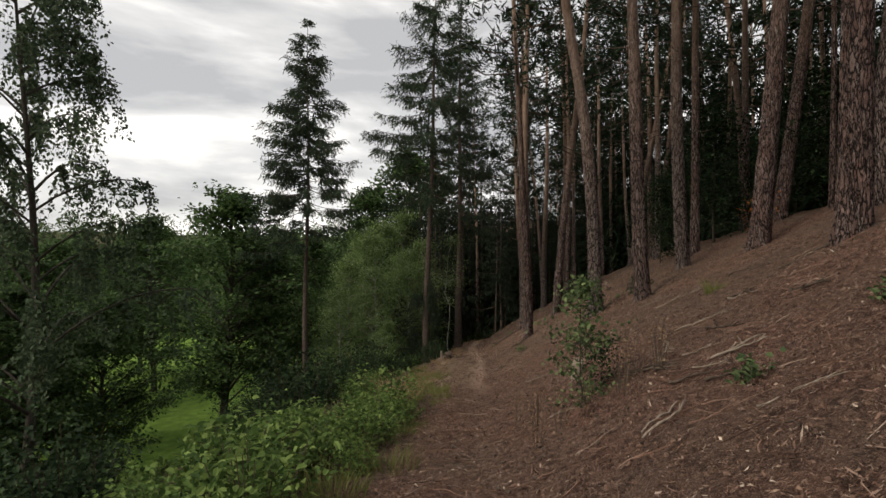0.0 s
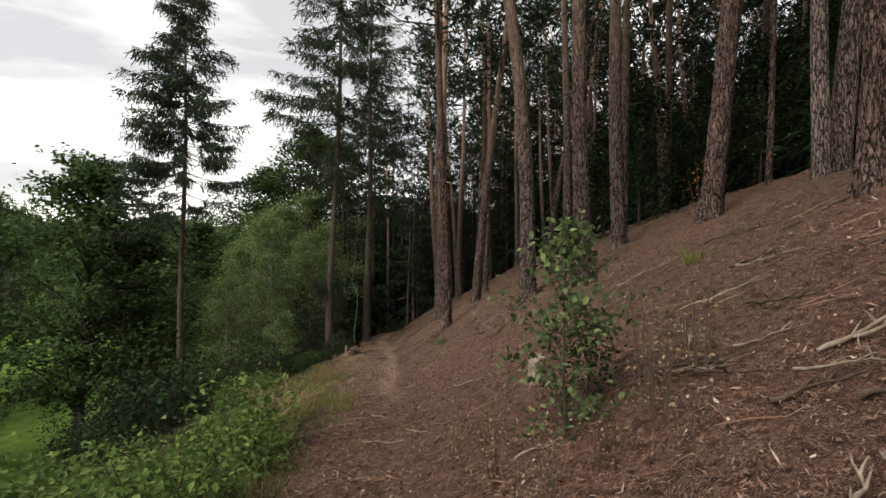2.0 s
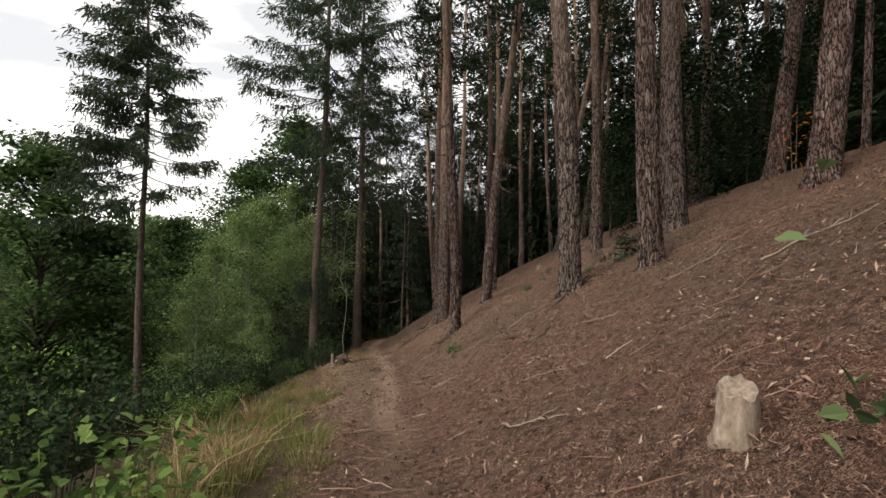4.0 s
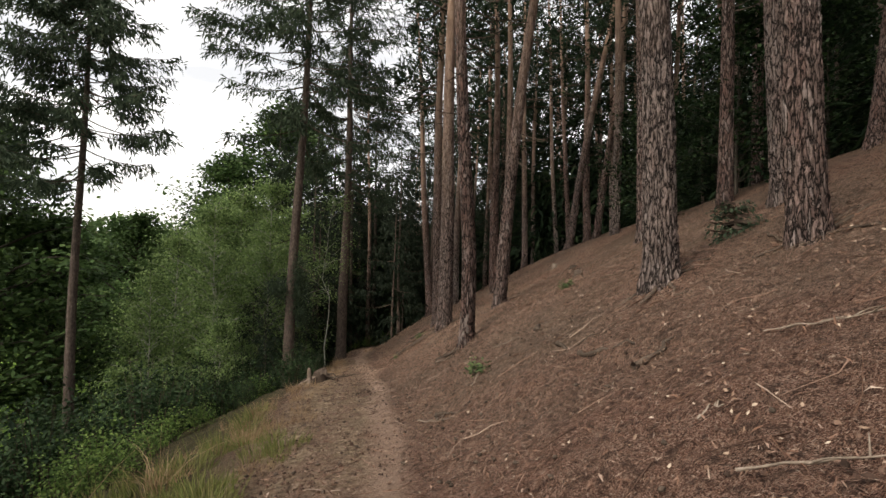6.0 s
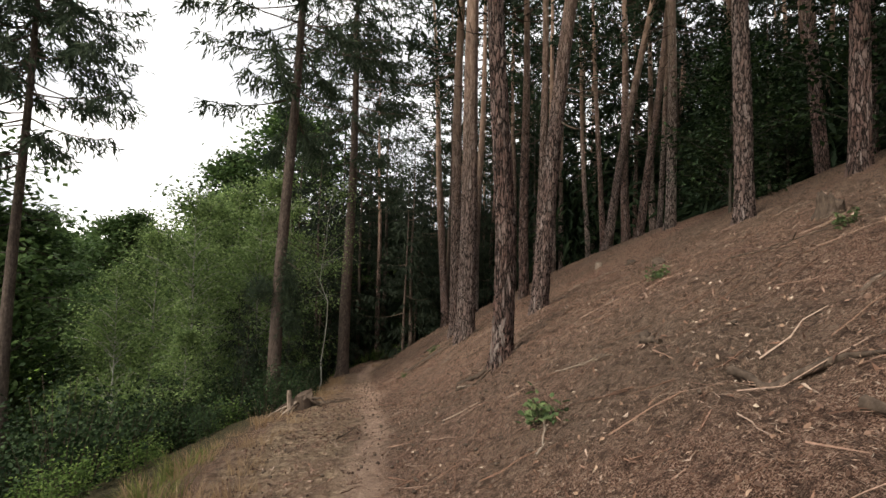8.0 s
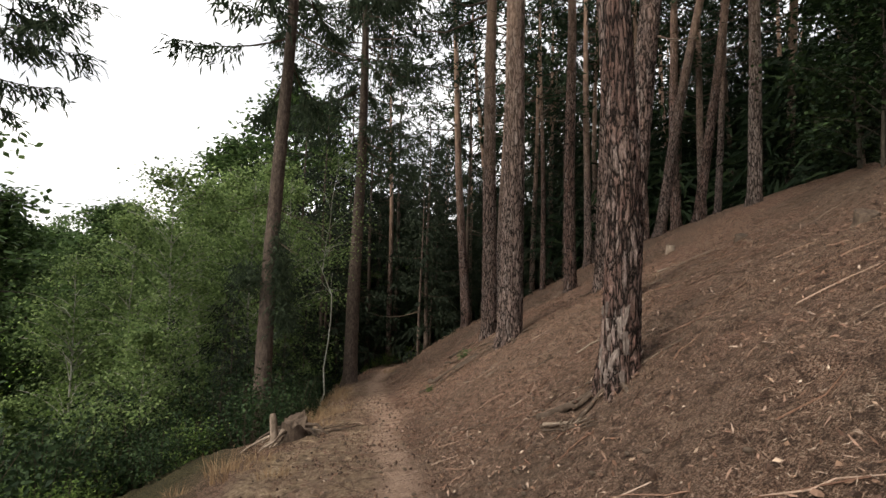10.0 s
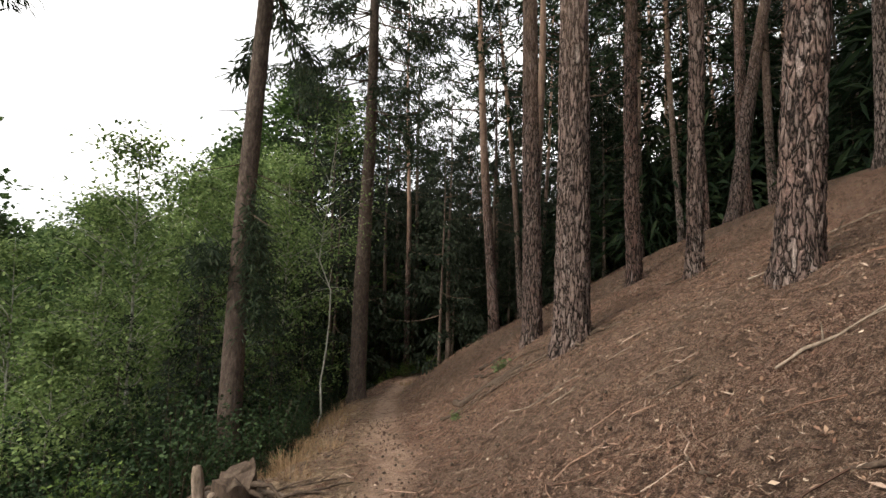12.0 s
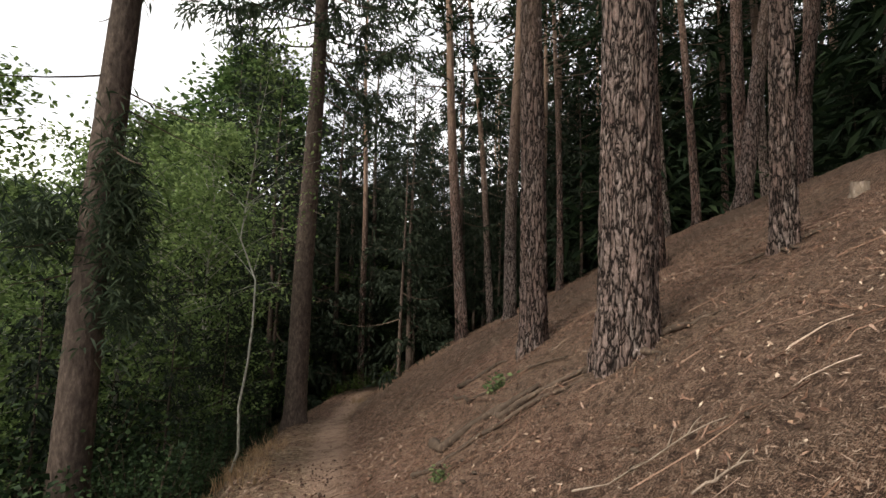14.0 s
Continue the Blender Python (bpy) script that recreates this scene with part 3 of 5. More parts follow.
# the dense wood behind: copies of a few stems, darker and thinner
def wood_stand():
    rng = np.random.default_rng(5)
    stems = []
    for k in range(5):
        ob = thing("pine_tree", pose(30 + 2 * k, 52, float(land(30 + 2 * k, 52)) - 0.1), "slender pine among the dense dark wood behind", "tree", "pines in the wood")
        lean = (rng.normal() * 0.03, rng.normal() * 0.02)
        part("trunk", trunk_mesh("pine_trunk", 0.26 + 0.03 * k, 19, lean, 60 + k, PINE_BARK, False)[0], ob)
        limbs, crown = FAR_CROWNS[k % 4]
        tagged(part("branchwork", limbs, ob), kind="stuff")
        tagged(part("crown", crown, ob), kind="stuff")
        stems.append(ob)
    taken = [(p[0], p[1]) for p in PINES]
    made = 0
    for _ in range(6000):
        y = rng.uniform(-2, 62)
        o = rng.uniform(7, 38)
        x = float(path_x(y)) + o
        crest = float(crest_o(y))
        if y > 38 and rng.random() < 0.8:
            x = float(path_x(y)) + rng.uniform(1.6, 24)
            o = x - float(path_x(y))
            crest = 1.5
        if o < crest + 1.0 or min((x - a) ** 2 + (y - b) ** 2 for a, b in taken) < 2.3 ** 2:
            continue
        taken.append((x, y))
        s = rng.uniform(0.8, 1.12)
        copy_thing(stems[made % 5], pose(x, y, float(land(x, y)) - 0.1, rng.normal() * 1.5, rng.normal() * 1.5, rng.random() * 360) @ Matrix.Diagonal((s, s, s, 1)))
        made += 1
        if made >= 115:
            break


wood_stand()


def spruce(x, y, d, height, low, reach, lean, seed, label, whorls=26, density=1.0, group="", coarse=False):
    """A spruce with drooping tiers of needled boughs above a bare lower stem."""
    rng = np.random.default_rng(seed)
    z = float(land(x, y)) - 0.05
    ob = thing("spruce_tree", pose(x, y, z), label, "tree", group)
    me, line = trunk_mesh("spruce_trunk", d, height, lean, seed, SPRUCE_BARK, 0 if coarse or d < 0.1 else 1, relief=0.007, taper=1.0)
    part("trunk", me, ob, "bare grey-brown stem")
    wood, leaf = Bag(), Bag()
    for k in range(whorls):
        s0 = (k + 0.5 * rng.random()) / whorls
        for b in range((5 if coarse else 6) if s0 < 0.85 else 4):
            s = min(0.985, max(0.0, s0 + rng.normal() * 0.03)) ** 0.92
            z0 = low + (height - low) * s
            if s < 0.14 and rng.random() < 0.4:
                continue
            ang = rng.random() * 6.28
            ln = reach * min(1.0, 1.35 * (1 - s)) ** 0.85 * rng.uniform(0.5, 1.1) + 0.15
            way = np.array([np.cos(ang), np.sin(ang), 0])
            base = np.array([np.interp(z0, line[2], line[0]), np.interp(z0, line[2], line[1]), z0])
            t = np.linspace(0, 1, 7)[:, None]
            p = base + way * ln * t + np.array([0, 0, 1.0]) * (ln * (-0.55 * t + 0.38 * t * t) * rng.uniform(0.6, 1.2) * (1.1 - 0.9 * s) + ln * 0.35 * s * t)
            if not coarse or b == 0:
                tube(wood, p, np.linspace(0.022 + 0.008 * (1 - s), 0.006, 7), 3)
            n = int(((12 + 34 * ln) if coarse else (10 + 26 * ln)) * density)
            q = rng.uniform(0.12 if s > 0.3 else 0.3, 1, n) ** 0.8
            at = np.stack([np.interp(q, t[:, 0], p[:, i]) for i in range(3)], 1)
            sidew = np.cross(way, [0, 0, 1]) * rng.choice([-1, 1], n)[:, None]
            tw = way * rng.uniform(0.1, 1, n)[:, None] + sidew * rng.uniform(0.1, 1.1, n)[:, None] + np.array([0, 0, -1.0]) * rng.uniform(0.2, 1.9, n)[:, None] * (1 - 0.6 * s)
            tl = rng.uniform(0.25, 0.75, n) * min(1.0, 0.45 + ln / 3) * min(1.0, 0.3 + 0.45 * reach)
            for f in (0.0, 0.33, 0.66) if coarse else (0.0, 0.22, 0.45, 0.7):
                c = at + unit(tw) * (tl * f)[:, None]
                blades(leaf, c, unit(tw) + rng.normal(size=(n, 3)) * (0.6 if coarse else 0.55), tl * (0.5 if coarse else 0.38), 0.07 if coarse else min(0.052, 0.12 * reach), rng, 0.15)
    for k in range(0 if coarse else 16):
        z0, ang, ln = rng.uniform(low * 0.35, low), rng.random() * 6.28, rng.uniform(0.3, 1.6)
        tube(wood, bow([np.interp(z0, line[2], line[0]), np.interp(z0, line[2], line[1]), z0], [np.cos(ang) * ln, np.sin(ang) * ln, z0 - ln * 0.35], 0.04, 5), np.linspace(0.014, 0.004, 5), 3)
    tagged(part("branchwork", wood.mesh("spruce_boughs", DARK_WOOD), ob, "thin dead and living boughs"), kind="stuff")
    tagged(part("crown", leaf.mesh("spruce_crown", GLOOM_TONED_NEEDLES if coarse else SPRUCE_NEEDLES), ob, "drooping dark green needles"), kind="stuff")
    return ob


spruce(-7.35, 26.2, 0.32, 21.5, 9.3, 3.0, (0.005, 0.0), 71, "tall lone spruce with a long bare stem and drooping boughs", 32, 1.0)
leaning = spruce(-0.95, 26.6, 0.38, 23.0, 8.6, 3.4, (0.030, -0.005), 72, "slightly leaning spruce with a bare stem beside the path", 24, 0.8)
spruce(1.0, 32.0, 0.46, 24.0, 7.6, 3.4, (0.006, 0.0), 73, "tall dark spruce at the far end of the path", 26, 0.8)


def low_sprig(ob):
    """A thick bunch of needles low on the stem."""
    rng = np.random.default_rng(75)
    bag = Bag()
    for cx, cz, wx, wz, n in ((0.34, 3.75, 0.13, 0.34, 1100), (0.42, 2.9, 0.16, 0.26, 800), (-0.42, 3.7, 0.22, 0.20, 900), (0.25, 4.35, 0.10, 0.3, 500)):
        a = rng.random(n) * 6.28
        c = np.column_stack([cx + wx * rng.normal(size=n), -0.05 + 0.2 * rng.normal(size=n), cz + wz * rng.normal(size=n)])
        blades(bag, c, np.column_stack([np.cos(a), np.sin(a), rng.uniform(-1.2, 0.1, n)]), rng.uniform(0.10, 0.22, n), 0.026, rng, 0.2)
    for k in range(7):
        tube(bag, bow([0.12, 0.0, 3.8 + 0.08 * k], [0.55 + 0.15 * rng.normal(), 0.3 * rng.normal(), 3.5 + 0.1 * k], -0.05, 5), np.linspace(0.014, 0.004, 5), 3)
    tagged(part("low_sprig", bag.mesh("low_sprig", SPRUCE_NEEDLES), ob, "dense low bunch of needles on the stem"), kind="stuff")


low_sprig(leaning)
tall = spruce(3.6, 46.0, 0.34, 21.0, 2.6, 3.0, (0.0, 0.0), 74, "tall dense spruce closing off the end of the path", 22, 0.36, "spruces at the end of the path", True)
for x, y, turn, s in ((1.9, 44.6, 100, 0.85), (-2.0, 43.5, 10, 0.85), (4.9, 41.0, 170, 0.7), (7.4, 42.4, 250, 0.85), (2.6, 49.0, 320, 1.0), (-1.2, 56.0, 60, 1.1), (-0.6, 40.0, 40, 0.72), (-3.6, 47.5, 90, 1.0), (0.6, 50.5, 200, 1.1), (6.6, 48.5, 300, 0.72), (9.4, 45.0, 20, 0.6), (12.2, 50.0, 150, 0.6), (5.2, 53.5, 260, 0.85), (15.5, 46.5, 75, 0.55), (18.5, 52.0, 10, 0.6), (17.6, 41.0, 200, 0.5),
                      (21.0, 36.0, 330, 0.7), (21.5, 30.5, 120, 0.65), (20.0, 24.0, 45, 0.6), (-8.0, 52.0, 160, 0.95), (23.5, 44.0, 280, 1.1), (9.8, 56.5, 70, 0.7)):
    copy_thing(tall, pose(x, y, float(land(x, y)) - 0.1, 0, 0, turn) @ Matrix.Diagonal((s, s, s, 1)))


def young_spruces():
    """Dense young spruces, shade painted into their needles, that close the wood behind the pines and the end of the
    path.
    """
    rng = np.random.default_rng(31)
    label = "young spruce, needles coloured dark for the gloom behind the pines"
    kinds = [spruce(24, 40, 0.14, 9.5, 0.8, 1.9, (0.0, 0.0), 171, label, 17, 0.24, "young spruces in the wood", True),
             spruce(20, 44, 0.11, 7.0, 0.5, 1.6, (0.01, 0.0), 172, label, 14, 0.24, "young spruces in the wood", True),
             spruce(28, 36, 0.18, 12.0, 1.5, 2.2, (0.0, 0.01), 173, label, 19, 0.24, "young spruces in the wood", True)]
    taken = [(p[0], p[1]) for p in PINES]
    made = 0
    for _ in range(3000):
        if made % 3 == 0:
            y = rng.uniform(38, 54)
            x = float(path_x(y)) + rng.uniform(-6, 13)
            if abs(x - float(path_x(y))) < 1.3 and y < 46:
                continue
        else:
            y = rng.uniform(0, 48)
            x = float(path_x(y)) + float(crest_o(y)) + rng.uniform(3.0, 17)
        if min((x - a) ** 2 + (y - b) ** 2 for a, b in taken) < 1.7 ** 2:
            continue
        taken.append((x, y))
        s = rng.uniform(0.75, 1.25) * (1.0 if y > 37 and x < float(path_x(y)) + 14 else 0.62 if y < 26 else 0.85)
        copy_thing(kinds[made % 3] if made % 5 else kinds[2], pose(x, y, float(land(x, y)) - 0.1, 0, 0, rng.random() * 360) @ Matrix.Diagonal((s, s, s, 1)))
        made += 1
        if made >= 64:
            break
    # Dark-toned young spruces added below the birches to blacken the bank.
    for x, y, s in ((-1.9, 27.8, 0.55), (-0.9, 29.6, 0.5), (-2.6, 30.2, 0.7), (-1.6, 25.7, 0.34), (-0.6, 32.4, 0.6), (-3.6, 28.6, 0.6), (-1.7, 33.6, 0.8)):
        copy_thing(kinds[1], pose(x, y, float(land(x, y)) - 0.1, 0, 0, 90 * x) @ Matrix.Diagonal((s, s, s, 1)))


young_spruces()


def broadleaf(name, m, height, low, radius, clumps, leaves, size, seed, wood_mat, leaf_mat, label, stem=0.09, droop=0.2, spread=0.42, group="", crook=0.25, near=False):
    """A leafy tree: a stem, limbs out to every clump of leaves."""
    rng = np.random.default_rng(seed)
    ob = thing(name, m, label, "tree", group)
    stem_bag, wood, leaf = Bag(), Bag(), Bag()
    zs = np.linspace(-0.3, height * 0.97, 12)
    wob = np.cumsum(rng.normal(size=(12, 2)) * crook * height / 90, 0)
    line = np.column_stack([wob - wob[1], zs])
    tube(stem_bag, line, stem * (1.05 - 0.93 * np.clip(zs / height, 0, 1)), 8)
    for k in range(clumps):
        s = rng.random() ** 0.8
        z1 = low + (height - low) * s
        rr = radius * np.sin(np.pi * min(0.97, 0.22 + 0.78 * s)) ** 0.7 * rng.uniform(0.35, 1.12)
        ang = rng.random() * 6.28
        z0 = np.clip(z1 - rr * rng.uniform(0.3, 0.9), low * 0.55, height * 0.93)
        a = np.array([np.interp(z0, zs, line[:, i]) for i in range(3)])
        b = np.array([np.interp(z1, zs, line[:, 0]) + rr * np.cos(ang), np.interp(z1, zs, line[:, 1]) + rr * np.sin(ang), z1])
        p = bow(a, b, -0.12 * rr, 5)
        tube(wood, p, np.linspace(stem * 0.30, min(0.006, stem * 0.12), 5), 4)
        n = leaves
        c = p[rng.integers(2, 5, n)] + rng.normal(size=(n, 3)) * spread * np.array([1.15, 1.15, 0.75 if near else 0.55])
        c[:, 2] -= droop * rng.random(n) * spread * 2
        w = rng.normal(size=(n, 3)) * [1, 1, 1 if near else 0.45] + [0, 0, -droop * (1.5 if near else 0.7)]
        if near:
            ovals(leaf, c, w, size * rng.uniform(0.6, 1.3, n), size * 0.68, rng)
        else:
            blades(leaf, c, w, size * rng.uniform(0.7, 1.3, n), size * 0.72, rng, 0.1, 0.45, True)
    part("trunk", stem_bag.mesh("tree_stem", wood_mat, True), ob)
    tagged(part("branchwork", wood.mesh("tree_limbs", wood_mat, True), ob), kind="stuff")
    tagged(part("crown", leaf.mesh("tree_leaves", leaf_mat), ob), kind="stuff")
    return ob


def on_land(x, y, turn=0.0, s=1.0, sink=0.05):
    return pose(x, y, float(land(x, y)) - sink, 0, 0, turn) @ Matrix.Diagonal((s, s, s, 1))


OAK_LABEL = "round-crowned broadleaf tree with dark foliage at the meadow edge"
oak = broadleaf("broadleaf_tree", on_land(-14.6, 32.5, 0, 1.0), 16.5, 3.6, 6.0, 120, 150, 0.27, 81, OAK_BARK, OAK_LEAVES, OAK_LABEL, 0.26, 0.2, 0.42, "trees in the valley", 0.6)
for x, y, turn, s in ((-24, 28, 80, 0.75), (-26, 44, 150, 0.95), (-12.5, 36, 230, 0.75), (-29, 37, 200, 0.8), (-19, 18.5, 10, 0.66), (-17.2, 24.5, 300, 0.6), (-18, 21, 120, 0.62), (-31, 50, 300, 0.85), (-22, 58, 140, 0.8), (-13.0, 47, 250, 0.85), (-35, 34, 20, 0.7), (-3.2, 50.5, 60, 1.36), (-7.6, 54, 190, 1.2)):
    copy_thing(oak, on_land(x, y, turn, s))

BIRCH_LABEL = "light green young birch on the bank below the path"
birches = [broadleaf("birch_tree", on_land(-6.4, 33, 0, 0.78), 12.0, 1.5, 2.9, 84, 105, 0.145, 91, BIRCH_BARK, BIRCH_LEAVES, BIRCH_LABEL, 0.075, 0.6, 0.36, "birches on the bank"),
           broadleaf("birch_tree", on_land(-4.1, 30.0, 0, 1.02), 8.8, 0.8, 2.1, 64, 100, 0.115, 92, BIRCH_BARK, BIRCH_LEAVES, BIRCH_LABEL, 0.05, 0.6, 0.30, "birches on the bank"),
           broadleaf("birch_tree", on_land(-2.9, 25.2, 0, 0.62), 5.4, 0.5, 1.35, 54, 84, 0.112, 93, BIRCH_BARK, BIRCH_LEAVES, BIRCH_LABEL, 0.03, 0.5, 0.22, "birches on the bank")]
for k, x, y, turn, s in ((0, -9.0, 38, 50, 0.92), (0, -5.0, 41.5, 120, 1.45), (0, -8.6, 44, 220, 1.25), (0, -6.8, 42, 40, 1.38), (0, -5.9, 39.0, 140, 1.32), (0, -4.5, 47, 300, 1.1), (0, -3.2, 36, 10, 0.95), (0, -11.5, 34, 80, 0.66), (0, -1.4, 42, 190, 1.0), (0, -3.6, 43.5, 15, 1.55),
                         (1, -6.2, 29.5, 60, 0.78), (1, -2.2, 31.0, 160, 0.9), (1, -7.9, 33, 260, 0.75), (1, -5.2, 35.5, 330, 0.98), (1, -1.4, 34.0, 100, 1.0), (1, -3.4, 27.0, 200, 0.5),
                         (2, -4.4, 26.2, 80, 0.7), (2, -5.4, 24.4, 10, 0.6), (2, -2.3, 27.4, 250, 0.7), (2, -6.6, 27.6, 320, 1.0), (2, -1.0, 30.8, 45, 0.8)):
    copy_thing(birches[k], on_land(x, y, turn, s))
broadleaf("birch_tree", on_land(0.3, 29.2), 7.5, 3.4, 1.2, 26, 70, 0.08, 95, BIRCH_BARK, BIRCH_LEAVES, "thin pale-stemmed birch bending beside the path", 0.024, 0.5, 0.3, "", 1.3)


def weeping_birch(x, y, height, low, radius, seed, label):
    """A birch whose thin twigs hang in leafy strings from rising limbs."""
    rng = np.random.default_rng(seed)
    ob = thing("birch_tree", on_land(x, y), label, "tree")
    stem_bag, wood, leaf = Bag(), Bag(), Bag()
    zs = np.linspace(-0.3, height * 0.96, 10)
    tube(stem_bag, np.column_stack([0.25 * np.sin(zs * 0.3), 0.2 * np.sin(zs * 0.23), zs]), 0.13 * (1.05 - 0.95 * np.clip(zs / height, 0, 1)), 8)
    for k in range(40):
        s = (k + rng.random()) / 40
        z0 = low + (height - low) * s * 0.9
        ang, ln = rng.random() * 6.28, radius * (1 - 0.55 * s) * rng.uniform(0.6, 1.1)
        a = np.array([0.25 * np.sin(z0 * 0.3), 0.2 * np.sin(z0 * 0.23), z0])
        p = bow(a, a + [np.cos(ang) * ln, np.sin(ang) * ln, ln * rng.uniform(0.15, 0.6)], -0.16 * ln, 7)
        tube(wood, p, np.linspace(0.04, 0.008, 7), 4)
        for _ in range(17):
            q = rng.uniform(0.3, 1.0)
            b = np.array([np.interp(q, np.linspace(0, 1, 7), p[:, i]) for i in range(3)])
            h = rng.uniform(0.5, 1.7)
            out = np.append(rng.normal(size=2) * 0.35, 0) + [np.cos(ang) * 0.3, np.sin(ang) * 0.3, 0]
            r = b + out * np.linspace(0, 1, 5)[:, None] ** 0.6 * h * 0.6 - np.array([0, 0, 1.0]) * (np.linspace(0, 1, 5)[:, None] ** 1.5) * h
            tube(wood, r, np.linspace(0.006, 0.002, 5), 3)
            n = int(30 * h) + 8
            u = rng.random(n)
            c = np.stack([np.interp(u, np.linspace(0, 1, 5), r[:, i]) for i in range(3)], 1) + rng.normal(size=(n, 3)) * 0.06
            blades(leaf, c, rng.normal(size=(n, 3)) + [0, 0, -0.9], rng.uniform(0.08, 0.15, n), 0.075, rng, 0.1, 0.42)
    part("trunk", stem_bag.mesh("tree_stem", OAK_BARK, True), ob)
    tagged(part("branchwork", wood.mesh("tree_limbs", OAK_BARK, True), ob), kind="stuff")
    tagged(part("crown", leaf.mesh("tree_leaves", WEEPING_LEAVES), ob, "drooping strings of small leaves"), kind="stuff")


weeping_birch(-10.5, 12.1, 16.5, 3.2, 4.3, 96, "tall birch with drooping leafy sprays above the meadow")
under = broadleaf("understorey_tree", on_land(10.9, 19.6), 5.5, 0.6, 1.7, 40, 90, 0.14, 97, OAK_BARK, SHADE_TONED_LEAVES, "small broadleaf tree, leaves coloured dark for the shade under the pines", 0.05, 0.2, 0.35, "understorey trees")
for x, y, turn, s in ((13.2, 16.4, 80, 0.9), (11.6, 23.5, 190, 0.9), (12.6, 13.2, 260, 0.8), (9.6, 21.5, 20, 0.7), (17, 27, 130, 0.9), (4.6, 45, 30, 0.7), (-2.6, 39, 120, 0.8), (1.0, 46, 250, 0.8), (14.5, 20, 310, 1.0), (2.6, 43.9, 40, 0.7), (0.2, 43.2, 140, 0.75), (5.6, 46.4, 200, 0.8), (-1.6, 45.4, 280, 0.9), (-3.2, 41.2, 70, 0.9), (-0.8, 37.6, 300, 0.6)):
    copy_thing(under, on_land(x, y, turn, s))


def dense_wood():
    """The depth of the conifer wood: a close mass of near-black boughs beyond the single trees, standing in for its
    gloom.
    """
    rng = np.random.default_rng(14)
    bag = Bag()
    spots = []
    for _ in range(56):
        x = rng.uniform(-13, 32)
        spots.append((x, rng.uniform(60, 70), rng.uniform(11, 16) * (1.0 if x < 6 else 0.65), 600))
    for k in range(66):
        x = rng.uniform(-7, 10) if k % 3 else rng.uniform(10, 24)
        spots.append((x, rng.uniform(50, 58), rng.uniform(9, 15) * (1.0 if x < 6 else 0.65), 700))
    for _ in range(110):
        y = rng.uniform(-8, 62)
        spots.append((float(path_x(y)) + float(crest_o(y)) + rng.uniform(12, 22), y, rng.uniform(6.5, 11.5), 720))
    # Low boughs added to darken the gaps between the trunks.
    for _ in range(105):
        y = rng.uniform(-2, 50)
        spots.append((float(path_x(y)) + float(crest_o(y)) + rng.uniform(4.5, 15), y, rng.uniform(3.0, 6.5), 460))
    for _ in range(48):
        spots.append((rng.uniform(12, 30), rng.uniform(37, 52), rng.uniform(5, 9), 430))
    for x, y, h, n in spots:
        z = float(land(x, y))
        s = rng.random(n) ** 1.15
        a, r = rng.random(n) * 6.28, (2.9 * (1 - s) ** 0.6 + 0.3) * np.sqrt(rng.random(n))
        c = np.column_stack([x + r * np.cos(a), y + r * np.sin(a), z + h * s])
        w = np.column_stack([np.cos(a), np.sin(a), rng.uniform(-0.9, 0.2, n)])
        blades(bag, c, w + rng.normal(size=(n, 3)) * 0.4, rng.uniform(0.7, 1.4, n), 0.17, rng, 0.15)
    tagged(new("dense_wood", bag.mesh("dense_wood", PINE_NEEDLES)), "close conifer wood behind the pines, near-black boughs standing in for its gloom", "woods", kind="stuff")


dense_wood()


def far_woods():
    """Tree crowns over the far side of the valley."""
    rng = np.random.default_rng(12)
    bag = Bag()
    for _ in range(650):
        ang, dist = rng.uniform(-1.05, 0.06), 86 + 246 * rng.random() ** 1.3
        x, y = dist * np.sin(ang), dist * np.cos(ang)
        if x > -6 + 0.02 * y:
            continue
        z = float(land(x, y))
        h, r = rng.uniform(7, 17), rng.uniform(2.5, 5.5)
        n = 140
        d = unit(rng.normal(size=(n, 3)))
        d[:, 2] = np.abs(d[:, 2])
        rr = r * (0.82 + 0.3 * rng.random((n, 1)))
        c = np.array([x, y, z + h - r * 1.3]) + d * rr * [1, 1, 1.3]
        c[: n // 3, 2] -= rng.random(n // 3) * h * 0.55
        blades(bag, c, rng.normal(size=(n, 3)) + d, rng.uniform(0.6, 1.3, n), 0.8, rng)
    tagged(new("far_woods", bag.mesh("far_woods", FAR_LEAVES)), "hazy green broadleaf woods across the valley", "woods", kind="stuff")


far_woods()

